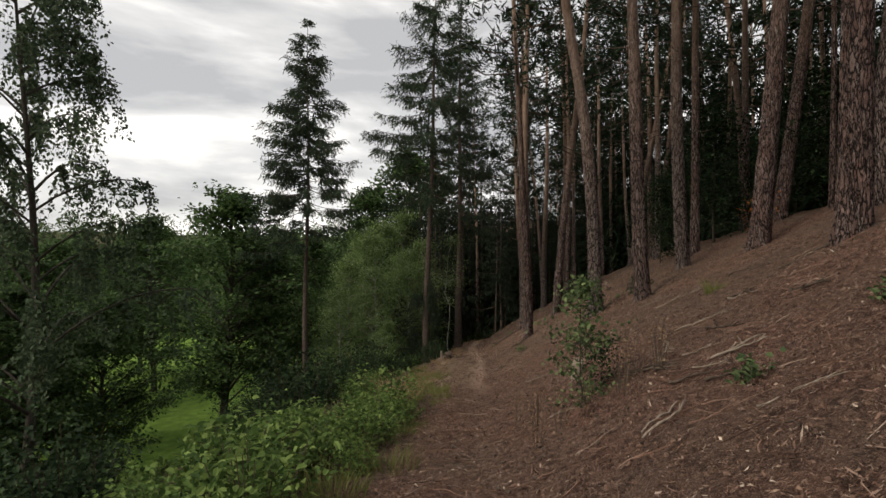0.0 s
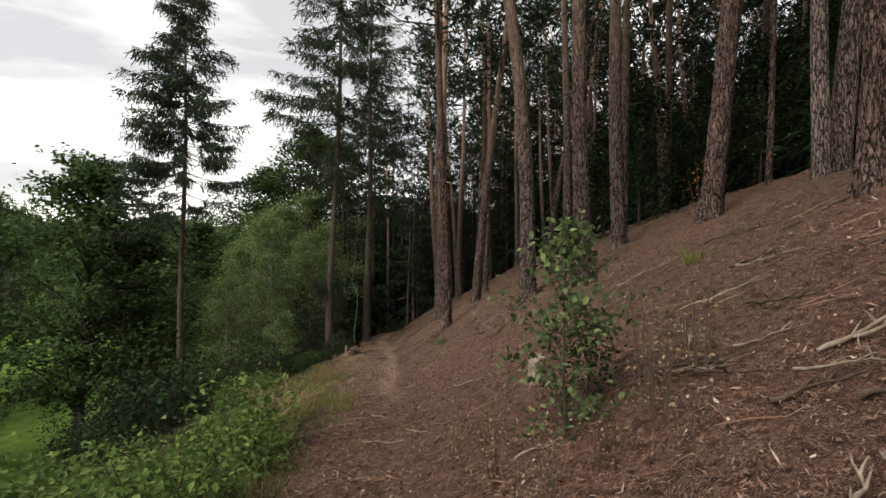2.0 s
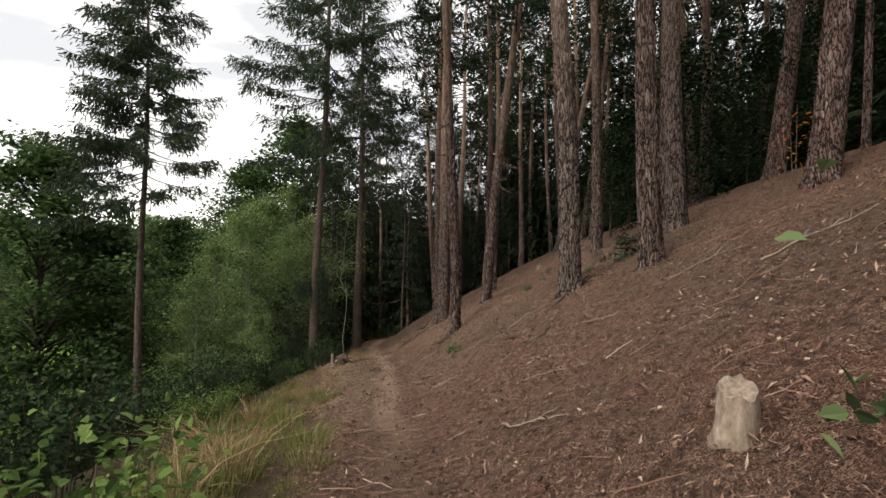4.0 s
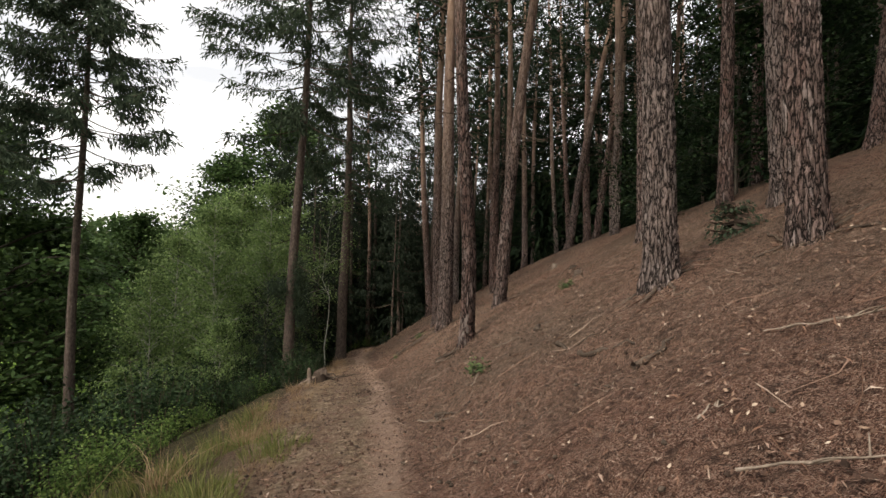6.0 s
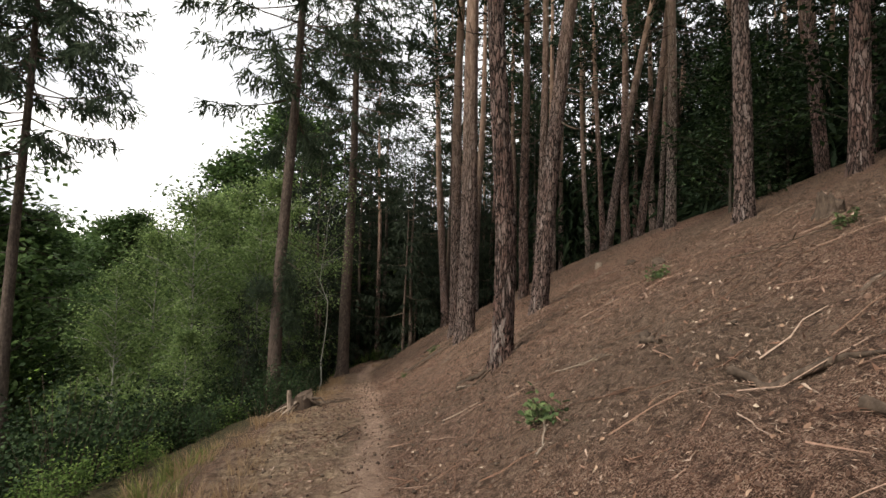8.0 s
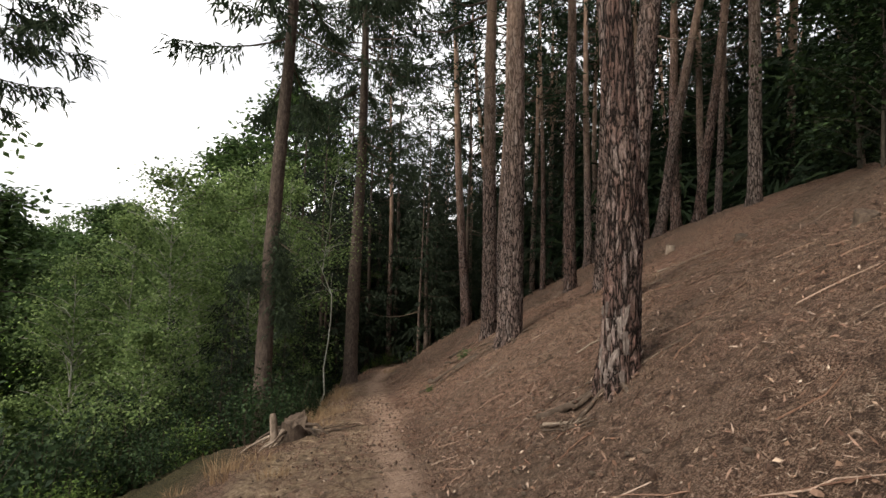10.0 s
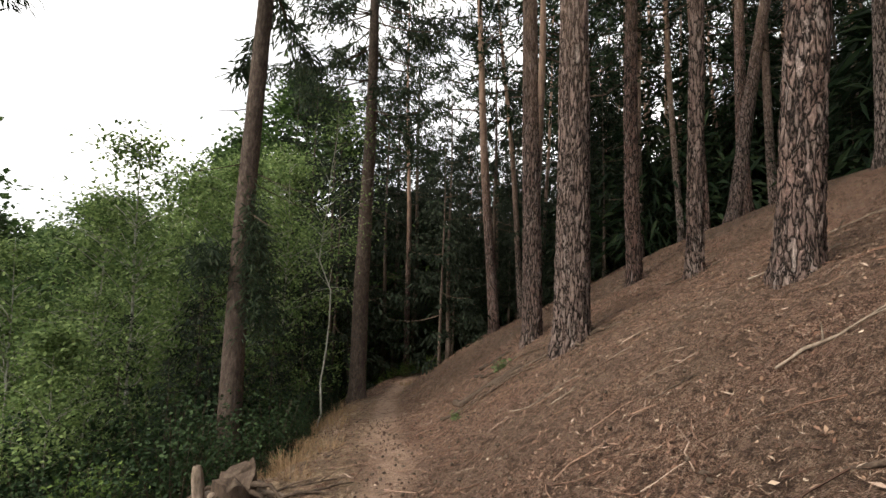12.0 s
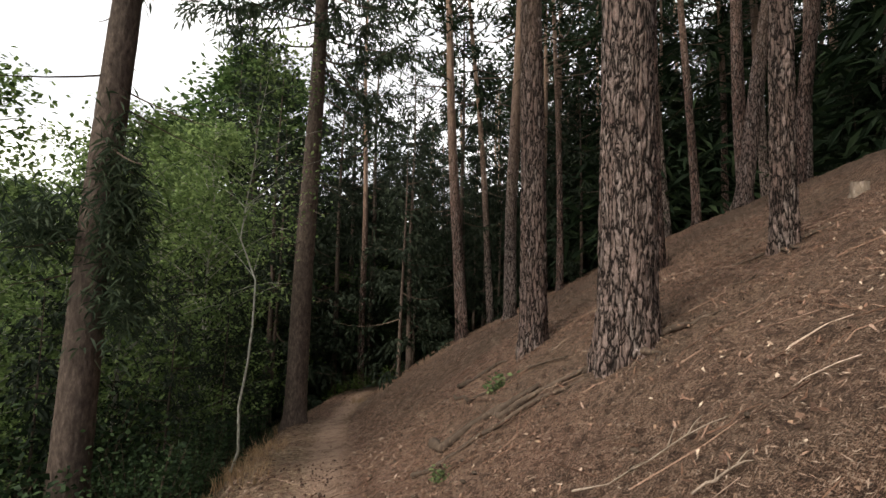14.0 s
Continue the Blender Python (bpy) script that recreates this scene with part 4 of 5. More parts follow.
# ---- undergrowth ----
def clump(name, m, height, radius, stems, leaves, size, seed, leaf_mat, label, category="shrub", group="", spread=0.13, wood_mat=None, upright=0.6, plain=False):
    """A leafy plant: thin stems from one root, leaves along their upper part."""
    rng = np.random.default_rng(seed)
    ob = thing(name, m, label, category, group)
    wood, leaf = Bag(), Bag()
    for _ in range(stems):
        ang, rr, h = rng.random() * 6.28, radius * rng.random() ** 0.6, height * rng.uniform(0.55, 1.05)
        a = np.array([rr * 0.35 * np.cos(ang), rr * 0.35 * np.sin(ang), -0.06])
        b = np.array([rr * np.cos(ang), rr * np.sin(ang), h])
        p = bow(a, b, -0.10 * h, 6)
        tube(wood, p, np.linspace(0.007, 0.0025, 6) * (0.7 + height * 0.5), 3)
        n = leaves
        q = rng.uniform(0.25, 1.0, n)
        c = np.stack([np.interp(q, np.linspace(0, 1, 6), p[:, i]) for i in range(3)], 1) + rng.normal(size=(n, 3)) * spread
        c[:, 2] = np.maximum(c[:, 2], 0.02)
        w = rng.normal(size=(n, 3)) * [1, 1, 0.5] + [0, 0, upright - 0.6]
        (blades if plain else ovals)(leaf, c, w, size * rng.uniform(0.6, 1.3, n), size * 0.62, rng, 0.15)
    tagged(part("stem", wood.mesh("stems", wood_mat or DARK_WOOD), ob), kind="stuff")
    tagged(part("foliage", leaf.mesh("leaves", leaf_mat), ob), kind="stuff")
    return ob


def scatter(ob, seed, spots, lo=0.7, hi=1.25):
    rng = np.random.default_rng(seed)
    for x, y in spots:
        s = rng.uniform(lo, hi)
        copy_thing(ob, on_land(x, y, rng.random() * 360, s))


def bank_spots(seed, n, y0, y1, o0, o1, gap):
    rng = np.random.default_rng(seed)
    got = []
    for _ in range(n * 40):
        y = rng.uniform(y0, y1)
        x = float(path_x(y)) - rng.uniform(o0, o1)
        if all((x - a) ** 2 + (y - b) ** 2 > gap * gap for a, b in got):
            got.append((x, y))
        if len(got) >= n:
            break
    return got


bright = clump("bramble_bush", on_land(-1.55, 5.4), 0.75, 0.5, 18, 52, 0.058, 201, SHRUB_LEAVES, "green leafy bramble bush on the bank beside the path", "bush", "bushes on the bank", 0.10)
scatter(bright, 1, bank_spots(11, 22, 3.0, 9.0, 1.3, 3.9, 0.55), 0.45, 1.35)
nettle = clump("nettle_clump", on_land(-2.2, 4.4), 0.9, 0.4, 12, 34, 0.085, 202, SHRUB_LEAVES, "tall broad-leaved weeds growing on the bank", "weeds", "weeds on the bank", 0.07)
scatter(nettle, 2, bank_spots(12, 14, 2.8, 10, 1.6, 4.5, 0.65), 0.5, 1.1)
thicket = clump("shrub_thicket", on_land(-4.0, 14.0), 2.3, 1.1, 22, 66, 0.115, 203, SHADE_TONED_LEAVES, "leafy shrub, leaves coloured dark for the shade of the bank", "shrub", "shrubs below the path", 0.26, None, 0.6, True)
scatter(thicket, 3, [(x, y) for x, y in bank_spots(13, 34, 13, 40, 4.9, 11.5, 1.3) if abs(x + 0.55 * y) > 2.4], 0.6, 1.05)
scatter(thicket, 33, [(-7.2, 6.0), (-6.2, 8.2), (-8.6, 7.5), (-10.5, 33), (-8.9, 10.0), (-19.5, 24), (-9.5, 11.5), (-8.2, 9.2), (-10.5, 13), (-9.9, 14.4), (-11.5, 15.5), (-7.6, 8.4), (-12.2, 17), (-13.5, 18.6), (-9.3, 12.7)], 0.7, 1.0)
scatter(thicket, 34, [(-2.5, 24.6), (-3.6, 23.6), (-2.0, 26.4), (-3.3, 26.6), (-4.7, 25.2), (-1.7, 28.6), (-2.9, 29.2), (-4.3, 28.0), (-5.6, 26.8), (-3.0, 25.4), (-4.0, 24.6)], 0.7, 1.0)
# Extra thickets added to cover the meadow and darken this corner.
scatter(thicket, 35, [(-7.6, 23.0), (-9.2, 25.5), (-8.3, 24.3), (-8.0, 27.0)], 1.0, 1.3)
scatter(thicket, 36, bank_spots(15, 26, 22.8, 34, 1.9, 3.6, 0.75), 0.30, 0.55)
low_green = clump("low_shrub", on_land(-3.2, 18.0), 1.0, 0.6, 14, 48, 0.075, 204, SHRUB_LEAVES, "low bright green shrub at the edge of the trees", "shrub", "low shrubs by the trees", 0.13)
scatter(low_green, 4, bank_spots(14, 9, 14, 27, 3.0, 5.5, 0.8) + [(2.2, 40.5), (2.9, 41.6), (4.2, 42.2), (1.7, 42.5), (3.6, 43.5), (0.4, 39.0), (5.0, 44.0), (-2.7, 16.6), (-3.2, 17.3), (-2.5, 17.4)], 0.5, 0.85)


def grass_clump(m, seed, label, material, height=0.45, n=170, radius=0.22, group="grass clumps", arch=0.5):
    rng = np.random.default_rng(seed)
    bag = Bag()
    r, a = radius * np.sqrt(rng.random(n)), rng.random(n) * 6.28
    at = np.column_stack([r * np.cos(a), r * np.sin(a), np.full(n, -0.03)])
    out = np.column_stack([np.cos(a), np.sin(a), np.zeros(n)]) * rng.uniform(0.1, 1.0, n)[:, None] * arch + rng.normal(size=(n, 3)) * 0.15
    ln = height * rng.uniform(0.5, 1.1, n)
    side = unit(np.cross(out + [0, 0, 1], rng.normal(size=(n, 3)))) * 0.006
    k = np.linspace(0, 1, 5)
    pts = at[:, None] + out[:, None] * (k ** 2 * 1.0)[None, :, None] * ln[:, None, None]
    pts[:, :, 2] += ln[:, None] * (k - 0.35 * arch * k ** 2.5)[None]
    w = (1 - k * 0.85)[None, :, None]
    v = np.stack([pts - side[:, None] * w, pts + side[:, None] * w], 2).reshape(n, 10, 3)
    f = np.array([[2 * i, 2 * i + 1, 2 * i + 3, 2 * i + 2] for i in range(4)])
    bag.add(v, (f[None] + (np.arange(n) * 10)[:, None, None]))
    ob = new("grass_clump", bag.mesh("grass_clump", material))
    ob.matrix_basis = m
    return tagged(ob, label, "grass", group)


green_grass = grass_clump(on_land(4.77, 8.6), 301, "small green grass tuft on the needle slope", GRASS, 0.34, 150, 0.14)
dry = grass_clump(on_land(-0.6, 16.1), 302, "dry reddish grass clump at the path edge", DRY_GRASS, 0.32, 120, 0.25, "dry grass on the bank")
mixed = grass_clump(on_land(-0.55, 5.0), 303, "straggling grass at the edge of the path", GRASS, 0.36, 170, 0.28, "grass at the path edge")
sedge = grass_clump(on_land(-0.75, 10.3), 304, "tall arching dry grass on the bank", DRY_GRASS, 0.95, 60, 0.22, "tall grass on the bank", 1.0)
scatter(dry, 5, bank_spots(21, 34, 9.0, 21.0, 1.2, 2.8, 0.32) + [(-0.2, 25.6), (0.5, 27.2), (0.4, 30.5), (0.9, 33), (1.0, 35), (2.6, 36)] + bank_spots(25, 26, 23.2, 33, 0.85, 1.6, 0.3), 0.5, 1.0)
scatter(mixed, 6, bank_spots(22, 38, 2.6, 14, 0.8, 2.4, 0.28) + bank_spots(23, 7, 16, 21.5, 1.9, 2.8, 0.4) + bank_spots(26, 40, 8.5, 16, 1.2, 3.0, 0.3), 0.5, 1.05)
scatter(sedge, 7, [(-1.1, 10.9), (-0.95, 9.7), (-1.5, 8.0), (-1.9, 4.0), (-1.3, 12.2), (-1.2, 14.2)], 0.7, 1.0)

# ---- single plants on the slope ----
sapling_label = "leafy young sapling growing beside the path"
broadleaf("sapling", on_land(1.70, 6.04), 1.62, 0.04, 0.52, 54, 22, 0.060, 211, OAK_BARK, SAPLING_LEAVES, sapling_label, 0.012, 0.2, 0.07, "", 0.5, True)
broadleaf("sapling", on_land(2.05, 6.35), 0.7, 0.1, 0.30, 20, 16, 0.045, 212, OAK_BARK, SHADE_TONED_LEAVES, "dark small-leaved sapling beside the path", 0.008, 0.2, 0.07, "", 0.5, True)
stalk = clump("dry_weed", on_land(2.2, 5.75), 0.75, 0.22, 7, 9, 0.035, 213, DRY_GRASS, "reddish dry weed stalks on the slope", "weeds", "dry weeds", 0.05, DARK_WOOD)
scatter(stalk, 8, [(1.25, 5.3), (1.15, 5.9), (2.45, 5.55), (1.0, 6.6), (1.5, 5.1), (0.95, 5.0), (2.6, 5.9), (1.9, 5.2), (1.3, 6.6)], 0.5, 1.0)
seedling = clump("seedling", on_land(2.52, 4.05), 0.24, 0.22, 12, 10, 0.07, 214, SAPLING_LEAVES, "low green seedling among fallen twigs", "seedling", "seedlings", 0.04)
scatter(seedling, 9, [(2.48, 15.3), (4.85, 17.4), (3.75, 4.1), (3.6, 26.2), (2.6, 24.6), (5.6, 15.6)], 0.5, 1.0)
small_spruce = spruce(5.85, 14.4, 0.03, 0.56, 0.05, 0.27, (0.0, 0.0), 215, "tiny spruce seedling rooted on the slope", 8, 0.3)


ORANGE_LEAVES = leaf_material("turning_leaves", (0.22, 0.07, 0.02), (0.42, 0.15, 0.045), (0.55, 0.26, 0.08), 0.35)
clump("sapling", on_land(8.5, 13.2), 1.5, 0.6, 5, 13, 0.08, 216, ORANGE_LEAVES, "small sapling with orange turning leaves under the pines", "sapling", "", 0.10, DARK_WOOD)

# ---- dead wood ----
def stick(x0, y0, x1, y1, r, seed, material=None, label="pale fallen branch lying on the needles", lift=0.015, fork=True):
    rng = np.random.default_rng(seed)
    k = 9
    s = np.linspace(0, 1, k)
    ln = math.hypot(x1 - x0, y1 - y0)
    nx, ny = -(y1 - y0) / ln, (x1 - x0) / ln
    off = np.cumsum(rng.normal(size=k)) * (0.03 if r < 0.028 else 0.075) * ln
    off = off - np.linspace(off[0], off[-1], k)
    x, y = x0 + (x1 - x0) * s + nx * off, y0 + (y1 - y0) * s + ny * off
    z = land(x, y) + r * 0.5 + lift + 0.02 * rng.random(k)
    ob = thing("fallen_branch", pose(float(x[0]), float(y[0]), float(z[0])), label, "branch", "fallen branches")
    p = np.column_stack([x - x[0], y - y[0], z - z[0]])
    bag = Bag()
    tube(bag, p, (r if r > 0.028 else r * 0.65) * (1 - 0.65 * s) * (1 + 0.25 * rng.normal(size=k)).clip(0.6, 1.4), 7)
    part("stem", bag.mesh("branch_stem", material or DEAD_WOOD, True), ob)
    if fork:
        for j in (3, 5, 6):
            b2 = Bag()
            w = np.array([rng.normal(), rng.normal(), 0]) * 0.5 + (p[-1] - p[0]) / ln * 0.8
            q = bow(p[j], p[j] + w * ln * rng.uniform(0.12, 0.25) + [0, 0, 0.03], -0.01, 4)
            tube(b2, q, np.linspace(r * 0.45, r * 0.12, 4), 5)
            part("twig", b2.mesh("branch_twig", material or DEAD_WOOD, True), ob)
    return ob


for k, (x0, y0, x1, y1, r) in enumerate(((1.37, 4.38, 1.46, 4.09, 0.012), (1.54, 3.80, 1.99, 4.17, 0.018), (2.72, 4.96, 3.11, 4.78, 0.022), (2.41, 4.48, 2.64, 4.15, 0.026), (2.27, 5.94, 2.57, 5.24, 0.014),
                                       (1.30, 5.97, 1.57, 5.73, 0.014), (2.18, 5.99, 2.62, 5.66, 0.014), (2.99, 6.56, 2.78, 5.95, 0.018), (1.63, 9.65, 1.87, 8.95, 0.022), (3.31, 21.04, 3.56, 20.9, 0.012),
                                       (2.69, 18.97, 2.92, 18.55, 0.018), (2.63, 18.89, 2.80, 18.28, 0.018), (5.24, 24.43, 5.45, 24.28, 0.016), (3.3, 6.9, 3.75, 6.3, 0.018), (2.05, 3.2, 2.5, 3.0, 0.014),
                                       (0.35, 22.6, 1.15, 22.9, 0.022), (2.2, 10.6, 2.6, 10.0, 0.013), (4.2, 9.6, 5.1, 9.2, 0.02), (5.4, 9.2, 5.7, 8.2, 0.02), (3.0, 16.3, 3.25, 15.7, 0.014),
                                       (1.55, 14.9, 1.8, 14.2, 0.014), (0.95, 18.2, 1.25, 18.9, 0.016), (3.6, 20.3, 4.2, 20.1, 0.016), (5.2, 22.4, 5.9, 22.0, 0.016), (2.2, 20.6, 2.5, 20.0, 0.012),
                                       (4.4, 11.2, 4.9, 10.5, 0.016), (3.4, 11.6, 3.6, 10.8, 0.013), (5.0, 16.4, 5.6, 15.7, 0.018), (2.9, 23.0, 3.5, 22.6, 0.009), (6.6, 23.2, 7.4, 22.6, 0.02),
                                       (2.27, 6.01, 2.67, 5.34, 0.024), (2.85, 6.33, 2.50, 5.62, 0.020), (3.28, 6.1, 3.46, 5.6, 0.027), (4.32, 7.45, 4.44, 6.9, 0.024), (1.50, 3.69, 2.03, 4.09, 0.02), (2.85, 4.87, 3.11, 4.64, 0.02), (2.28, 5.86, 2.45, 5.04, 0.022),
                                       (4.27, 7.29, 4.2, 6.42, 0.026), (4.25, 5.95, 4.32, 5.43, 0.028), (1.96, 2.92, 1.95, 2.55, 0.010), (2.44, 11.12, 2.58, 11.08, 0.018), (2.68, 19.01, 2.9, 18.65, 0.025), (0.6, 22.49, 1.28, 22.75, 0.026), (3.08, 22.35, 3.28, 22.25, 0.011), (2.23, 14.89, 2.44, 15.2, 0.016), (2.2, 4.75, 2.6, 4.6, 0.02), (2.75, 5.6, 3.0, 5.25, 0.018), (2.5, 4.9, 2.75, 4.55, 0.016))):
    stick(x0, y0, x1, y1, r, 400 + k, DEAD_WOOD if k % 3 and k not in (10, 11, 32, 38) else DARK_WOOD, "pale fallen branch lying on the needles" if k % 3 and k not in (10, 11, 32, 38) else "dark fallen branch lying on the needles")
ROOT = "dark exposed root breaking out of the eroded slope"
for k, (x0, y0, x1, y1, r) in enumerate(((3.15, 14.30, 3.28, 13.55, 0.030), (2.98, 13.43, 3.21, 12.78, 0.034), (2.89, 12.36, 3.34, 12.38, 0.034), (3.5, 15.6, 3.35, 15.2, 0.05),
                                       (2.75, 19.3, 3.1, 18.95, 0.05), (3.45, 27.6, 4.1, 25.4, 0.035), (2.75, 25.7, 3.9, 24.6, 0.05), (2.45, 25.2, 3.75, 24.35, 0.035), (4.6, 14.2, 5.0, 13.9, 0.04), (1.75, 14.75, 1.95, 14.3, 0.03), (3.25, 25.28, 3.63, 25.04, 0.05), (3.65, 28.1, 4.14, 27.3, 0.05))):
    stick(x0, y0, x1, y1, r, 450 + k, DARK_WOOD, ROOT, -0.01, False)


def stump(x, y, d, h, material, label, slant=0.1, seed=1, jag=0.05, top_mat=None):
    """A sawn or broken stump with a flared foot, an uneven rim and a ringed top."""
    rng = np.random.default_rng(seed)
    ob = thing("tree_stump", pose(x, y, float(land(x, y)) - 0.05), label, "stump", "stumps")
    seg, zs = 28, np.linspace(-0.1, 1, 12)
    u = np.linspace(0, 2 * np.pi, seg, endpoint=False)
    z, a = np.meshgrid(zs, u, indexing="ij")
    top = h * (1 + slant * np.cos(a - 1.0) + jag * lumps(a * 3, a * 0, seed) + jag * 0.7 * lumps(a * 7, a * 0, seed + 1))
    zz = np.where(z < 0, z * 0.5, z * top)
    r = d / 2 * (1 + 0.5 * np.exp(-np.maximum(zz, 0) / 0.08) * (0.6 + 0.4 * np.cos(4 * a + seed))) * (1 + 0.06 * lumps(a * 4, z * 3, seed))
    v = np.stack([r * np.cos(a), r * np.sin(a), zz], -1)
    i, j = np.meshgrid(np.arange(11), np.arange(seg), indexing="ij")
    q = np.stack([i * seg + j, i * seg + (j + 1) % seg, (i + 1) * seg + (j + 1) % seg, (i + 1) * seg + j], -1)
    part("body", Bag().add(v, q).mesh("stump_body", material, True), ob)
    rim = v[-1]
    rings = np.stack([rim * 0.985 * [f, f, 1] + [0, 0, -0.012 * (1 - f)] for f in (1.0, 0.66, 0.33, 0.02)])
    rings[:, :, 2] = rim[:, 2].mean() + (rings[:, :, 2] - rim[:, 2].mean()) * np.array([1.0, 0.7, 0.4, 0.05])[:, None]
    i, j = np.meshgrid(np.arange(3), np.arange(seg), indexing="ij")
    q = np.stack([i * seg + j, i * seg + (j + 1) % seg, (i + 1) * seg + (j + 1) % seg, (i + 1) * seg + j], -1)
    part("cut_face", Bag().add(rings, q).mesh("stump_top", top_mat or material, True), ob)
    return ob


stump(2.10, 7.60, 0.17, 0.25, DEAD_WOOD, "pale barkless stump standing beside the sapling", 0.18, 2)
stump(6.31, 16.36, 0.24, 0.22, DARK_WOOD, "low dark rotten stump on the slope", 0.3, 3, 0.35)
stump(5.88, 18.82, 0.18, 0.16, DARK_WOOD, "small dark stump on the slope", 0.3, 4)
stump(8.68, 25.76, 0.2, 0.22, DEAD_WOOD, "small pale sawn stump up the slope", 0.1, 5)
stump(7.6, 22.3, 0.2, 0.14, DARK_WOOD, "small dark stump on the slope", 0.3, 6)


def broken_stump():
    """A rotten torn-out stump at the edge of the path: a jagged shell, a tall splinter and bared roots."""
    rng = np.random.default_rng(17)
    ob = stump(0.22, 22.6, 0.38, 0.31, DARK_WOOD, "rotten torn grey stump with splintered wood beside the path", 0.16, 9, 0.22)
    ob.name = "broken_stump"
    for k, (x, y, h, w, lean) in enumerate(((-0.27, -0.08, 0.46, 0.06, -0.03), (-0.20, -0.12, 0.24, 0.05, 0.06), (0.18, 0.02, 0.28, 0.06, 0.04))):
        zs = np.linspace(-0.1, 1, 9)
        line = np.column_stack([x + lean * zs, y + 0.02 * np.sin(zs * 5 + k), zs * h])
        b = Bag()
        tube(b, line, w * np.array([1.2, 1.1, 1.0, 0.95, 0.9, 0.95, 0.9, 0.85, 0.6]), 7)
        v = b.v[0]
        v[:, 1] = y + (v[:, 1] - y) * 0.45
        part("splinter", b.mesh("splinter", DEAD_WOOD, True), ob, "pale upright splinter of wood")
    for k in range(12):
        b = Bag()
        ang = rng.uniform(2.4, 4.4) if k < 8 else rng.uniform(-0.9, 0.6)
        ln = rng.uniform(0.35, 0.75)
        a0 = np.array([0.10 * np.cos(ang), 0.10 * np.sin(ang), rng.uniform(0.06, 0.26)])
        x1, y1 = ln * np.cos(ang), ln * np.sin(ang)
        z1 = float(land(0.22 + x1, 22.6 + y1)) - ob.location.z - 0.02
        tube(b, bow(a0, [x1, y1, z1], -0.10 * rng.random(), 6) + rng.normal(size=(6, 3)) * 0.012, np.linspace(0.034, 0.008, 6), 6)
        part("root", b.mesh("stump_root", DEAD_WOOD if k % 2 else DARK_WOOD, True), ob)


broken_stump()


# ---- litter on the slope ----
def litter(name, n, seed, y0, y1, o0, o1, lengths, widths, material, label, category, near=0.0, tilt=0.12, fat=0.5):
    rng = np.random.default_rng(seed)
    y = y0 + (y1 - y0) * rng.random(n)
    o = o0 + (o1 - o0) * rng.random(n) ** (1.0 + near)
    x = path_x(y) + o
    keep = lumps(x / 0.5, y / 0.5, seed) + 0.6 * lumps(x / 0.13, y / 0.13, seed + 1) > -0.55 + 1.1 * rng.random(n) - 0.55
    keep &= rng.random(n) < 0.7 - 0.55 * ramp(y, 5, 12) + (0.3 + 0.55 * ramp(y, 5, 12)) * ramp(np.abs(x - path_x(y) + 0.05), 0.15, 0.55)
    x, y = x[keep], y[keep]
    n = len(x)
    z = land(x, y)
    e = 0.04
    gx, gy = (land(x + e, y) - z) / e, (land(x, y + e) - z) / e
    nrm = unit(np.column_stack([-gx, -gy, np.ones(n)]))
    a = rng.random(n) * 6.28
    way = np.column_stack([np.cos(a), np.sin(a), np.zeros(n)])
    way = unit(way - nrm * (way * nrm).sum(1, keepdims=True) + nrm * rng.normal(size=(n, 1)) * tilt)
    side = unit(np.cross(way, nrm) + nrm * rng.normal(size=(n, 1)) * 0.35)
    ln, w = rng.uniform(*lengths, n)[:, None], rng.uniform(*widths, n)[:, None]
    at = np.column_stack([x, y, z + 0.022 + 0.012 * rng.random(n)]) - way * ln / 2
    mid = at + way * ln * fat + nrm * (0.12 * ln * rng.normal(size=(n, 1)))
    v = np.stack([at - side * w * 0.25, mid - side * w / 2, at + way * ln, mid + side * w / 2], 1)
    tagged(new(name, Bag().add(v, np.arange(4 * n).reshape(n, 4)).mesh(name, material)), label, category, kind="stuff")


litter("fallen_needles", 105000, 501, 1.2, 13.0, -0.9, 6.0, (0.025, 0.065), (0.0026, 0.0055), NEEDLE_LITTER, "brown fallen pine needles and twigs covering the slope", "needles", 0.25)
litter("fallen_needles", 105000, 502, 12.0, 27.5, -0.9, 6.0, (0.025, 0.065), (0.0026, 0.0055), STRAW_LITTER, "brown fallen pine needles and twigs covering the slope", "needles", 0.25)
litter("fallen_needles", 14000, 504, 26.5, 40.0, -1.2, 9.0, (0.08, 0.2), (0.010, 0.022), STRAW_LITTER, "brown fallen pine needles and twigs covering the slope", "needles", 0.2)
litter("debris", 11000, 505, 1.2, 27.0, -1.2, 6.5, (0.03, 0.11), (0.008, 0.02), NEEDLE_LITTER, "dark bits of bark and twig lying in the needles", "debris", 0.2, 0.4)
litter("bark_chips", 8000, 503, 1.2, 30.0, -0.8, 7.5, (0.02, 0.05), (0.012, 0.028), CHIPS, "pale bark flakes and dead leaves on the slope", "bark flakes", 0.15, 0.3)


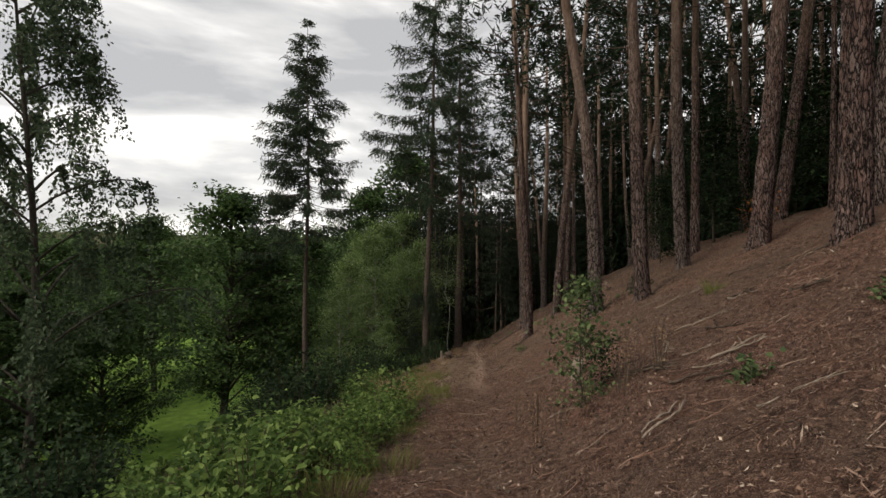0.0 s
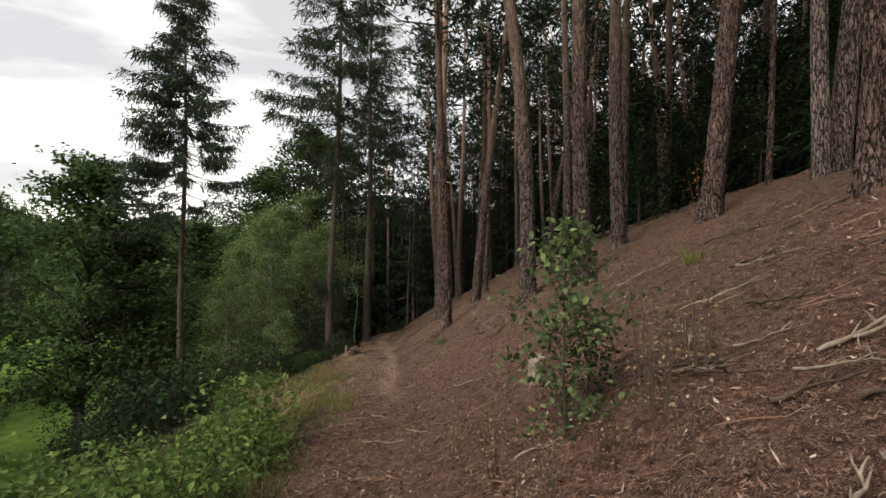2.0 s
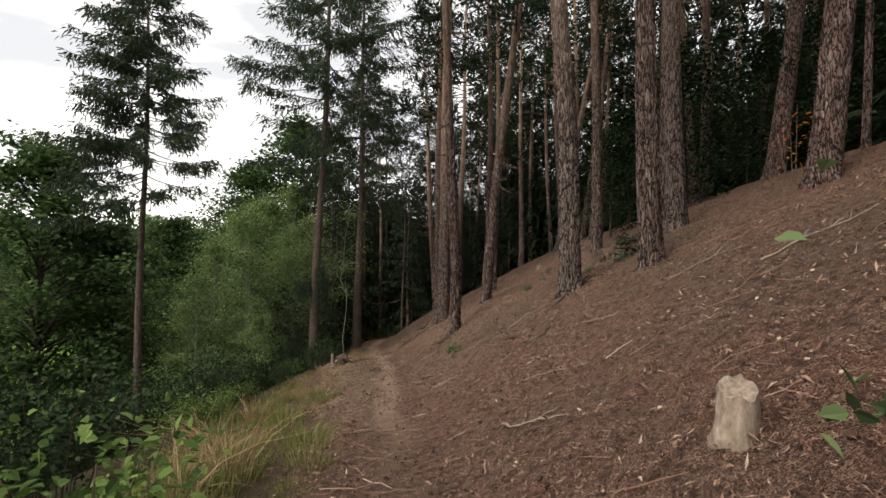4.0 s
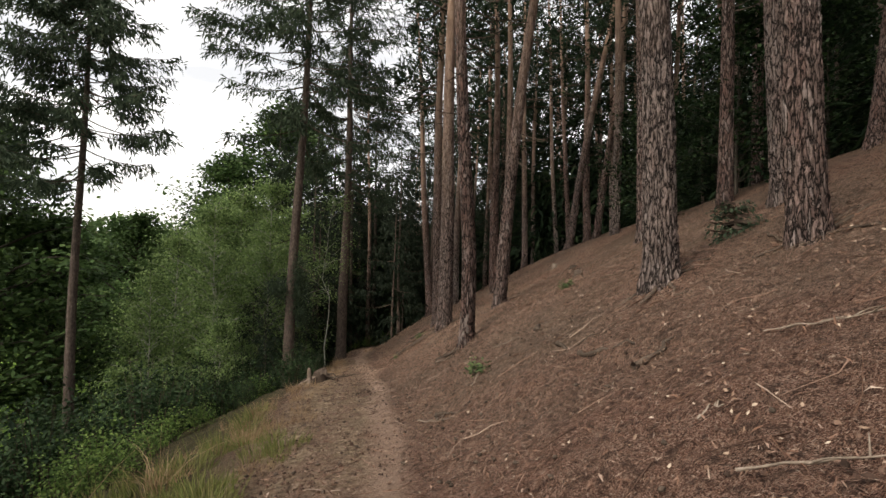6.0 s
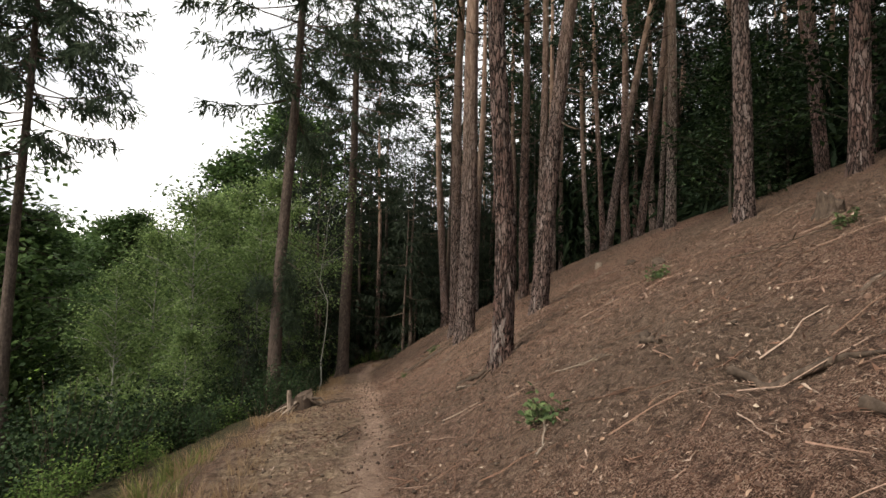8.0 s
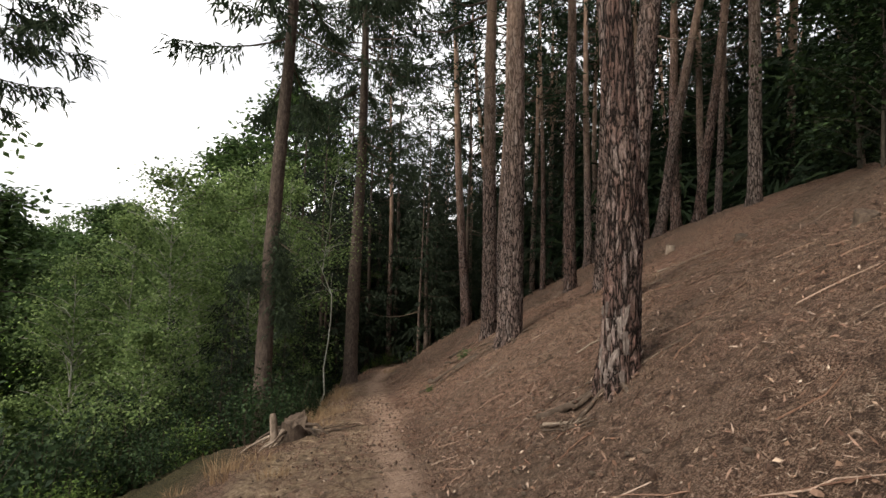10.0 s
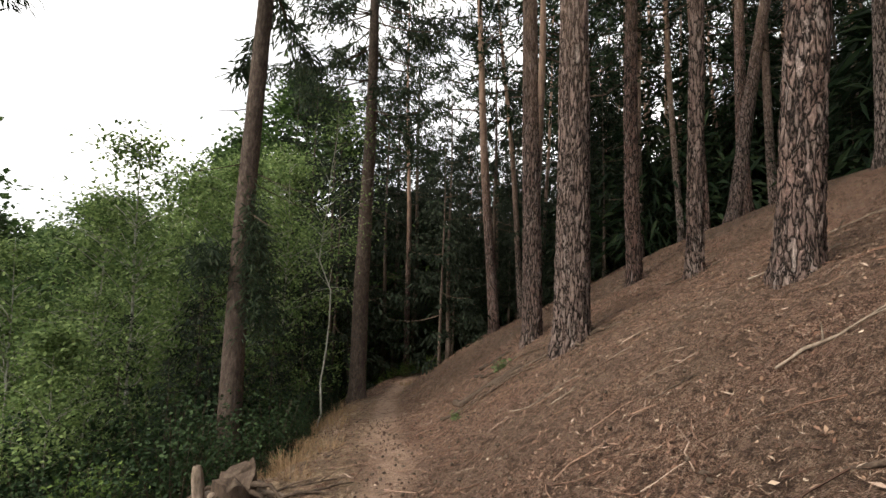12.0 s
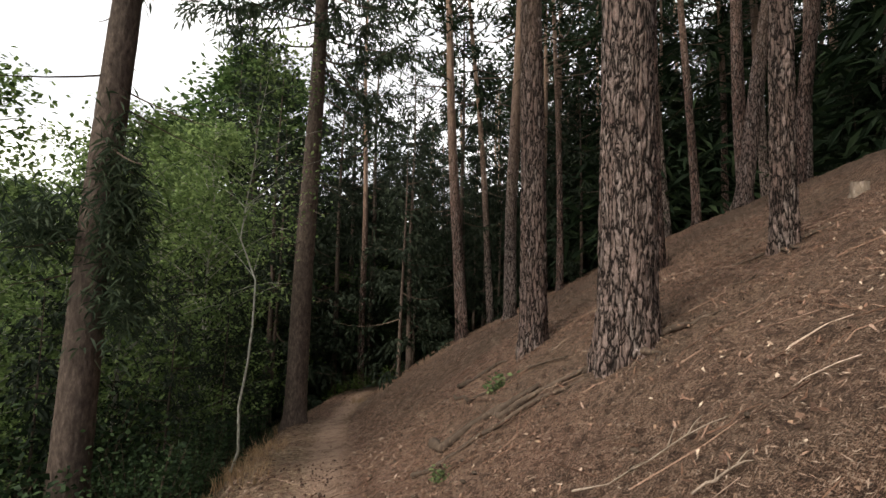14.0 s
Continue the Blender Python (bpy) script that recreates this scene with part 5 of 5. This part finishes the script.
def crumbs():
    """Small lumps of soil, bark and cone scales that give the slope its grain."""
    rng = np.random.default_rng(79)
    n = 15000
    y = 1.4 + 26 * rng.random(n)
    o = -1.5 + 7.5 * rng.random(n) ** 1.15
    keep = lumps((path_x(y) + o) / 0.7, y / 0.7, 31) + 0.5 * lumps(o / 0.2, y / 0.2, 32) > -0.7 + 1.0 * rng.random(n)
    y, o = y[keep], o[keep]
    x, n = path_x(y) + o, int(keep.sum())
    size = rng.uniform(0.005, 0.013, n) * (0.7 + 0.6 * rng.random(n))
    a = rng.random(n) * 6.28
    box = np.array([[-1, -1, -0.6], [1, -1, -0.6], [1, 1, -0.6], [-1, 1, -0.6], [-0.6, -0.5, 0.7], [0.5, -0.6, 0.8], [0.6, 0.5, 0.6], [-0.5, 0.6, 0.8]])
    v = box[None] * size[:, None, None] * rng.uniform(0.6, 1.4, (n, 1, 3)) * (1 + 0.25 * rng.normal(size=(n, 8, 3)))
    c, s = np.cos(a)[:, None], np.sin(a)[:, None]
    v = np.stack([v[:, :, 0] * c - v[:, :, 1] * s, v[:, :, 0] * s + v[:, :, 1] * c, v[:, :, 2]], -1)
    v = v + np.column_stack([x, y, land(x, y) + 0.02])[:, None]
    f = np.array([[4, 5, 6, 7], [0, 1, 5, 4], [1, 2, 6, 5], [2, 3, 7, 6], [3, 0, 4, 7]])
    tagged(new("crumbs", Bag().add(v, f[None] + (np.arange(n) * 8)[:, None, None]).mesh("crumbs", CRUMBS)), "dark and pale crumbs of soil and bark strewn over the slope", "debris", kind="stuff")


crumbs()


def twigs():
    rng = np.random.default_rng(77)
    bag = Bag()
    for _ in range(1700):
        y, o = rng.uniform(1.5, 27), -0.7 + 7.0 * rng.random() ** 1.2
        x = float(path_x(y)) + o
        a, ln = rng.random() * 6.28, rng.uniform(0.12, 0.5)
        s = np.linspace(-0.5, 0.5, 4)
        px, py = x + np.cos(a) * ln * s, y + np.sin(a) * ln * s + rng.normal(size=4) * 0.02 * ln * 4
        tube(bag, np.column_stack([px, py, land(px, py) + 0.022 + 0.015 * rng.random(4)]), np.linspace(0.0045, 0.0022, 4) * rng.uniform(0.5, 1.3), 3)
    tagged(new("twigs", bag.mesh("twigs", NEEDLE_LITTER)), "thin dead twigs strewn over the needles", "twigs", kind="stuff")


twigs()


def cones():
    rng = np.random.default_rng(78)
    bag = Bag()
    for _ in range(330):
        y, o = rng.uniform(3, 26), rng.normal() * 0.9 + 0.3
        x = float(path_x(y)) + o
        z = float(land(x, y)) + 0.03
        a = rng.random() * 6.28
        s = np.linspace(-1, 1, 5)[:, None]
        tube(bag, np.array([x, y, z]) + np.array([np.cos(a), np.sin(a), 0.1]) * 0.026 * s, np.array([0.004, 0.014, 0.016, 0.011, 0.003]), 6)
    tagged(new("pine_cones", bag.mesh("pine_cones", DARK_WOOD, True)), "small dark pine cones scattered along the path", "pine cones", kind="stuff")


cones()
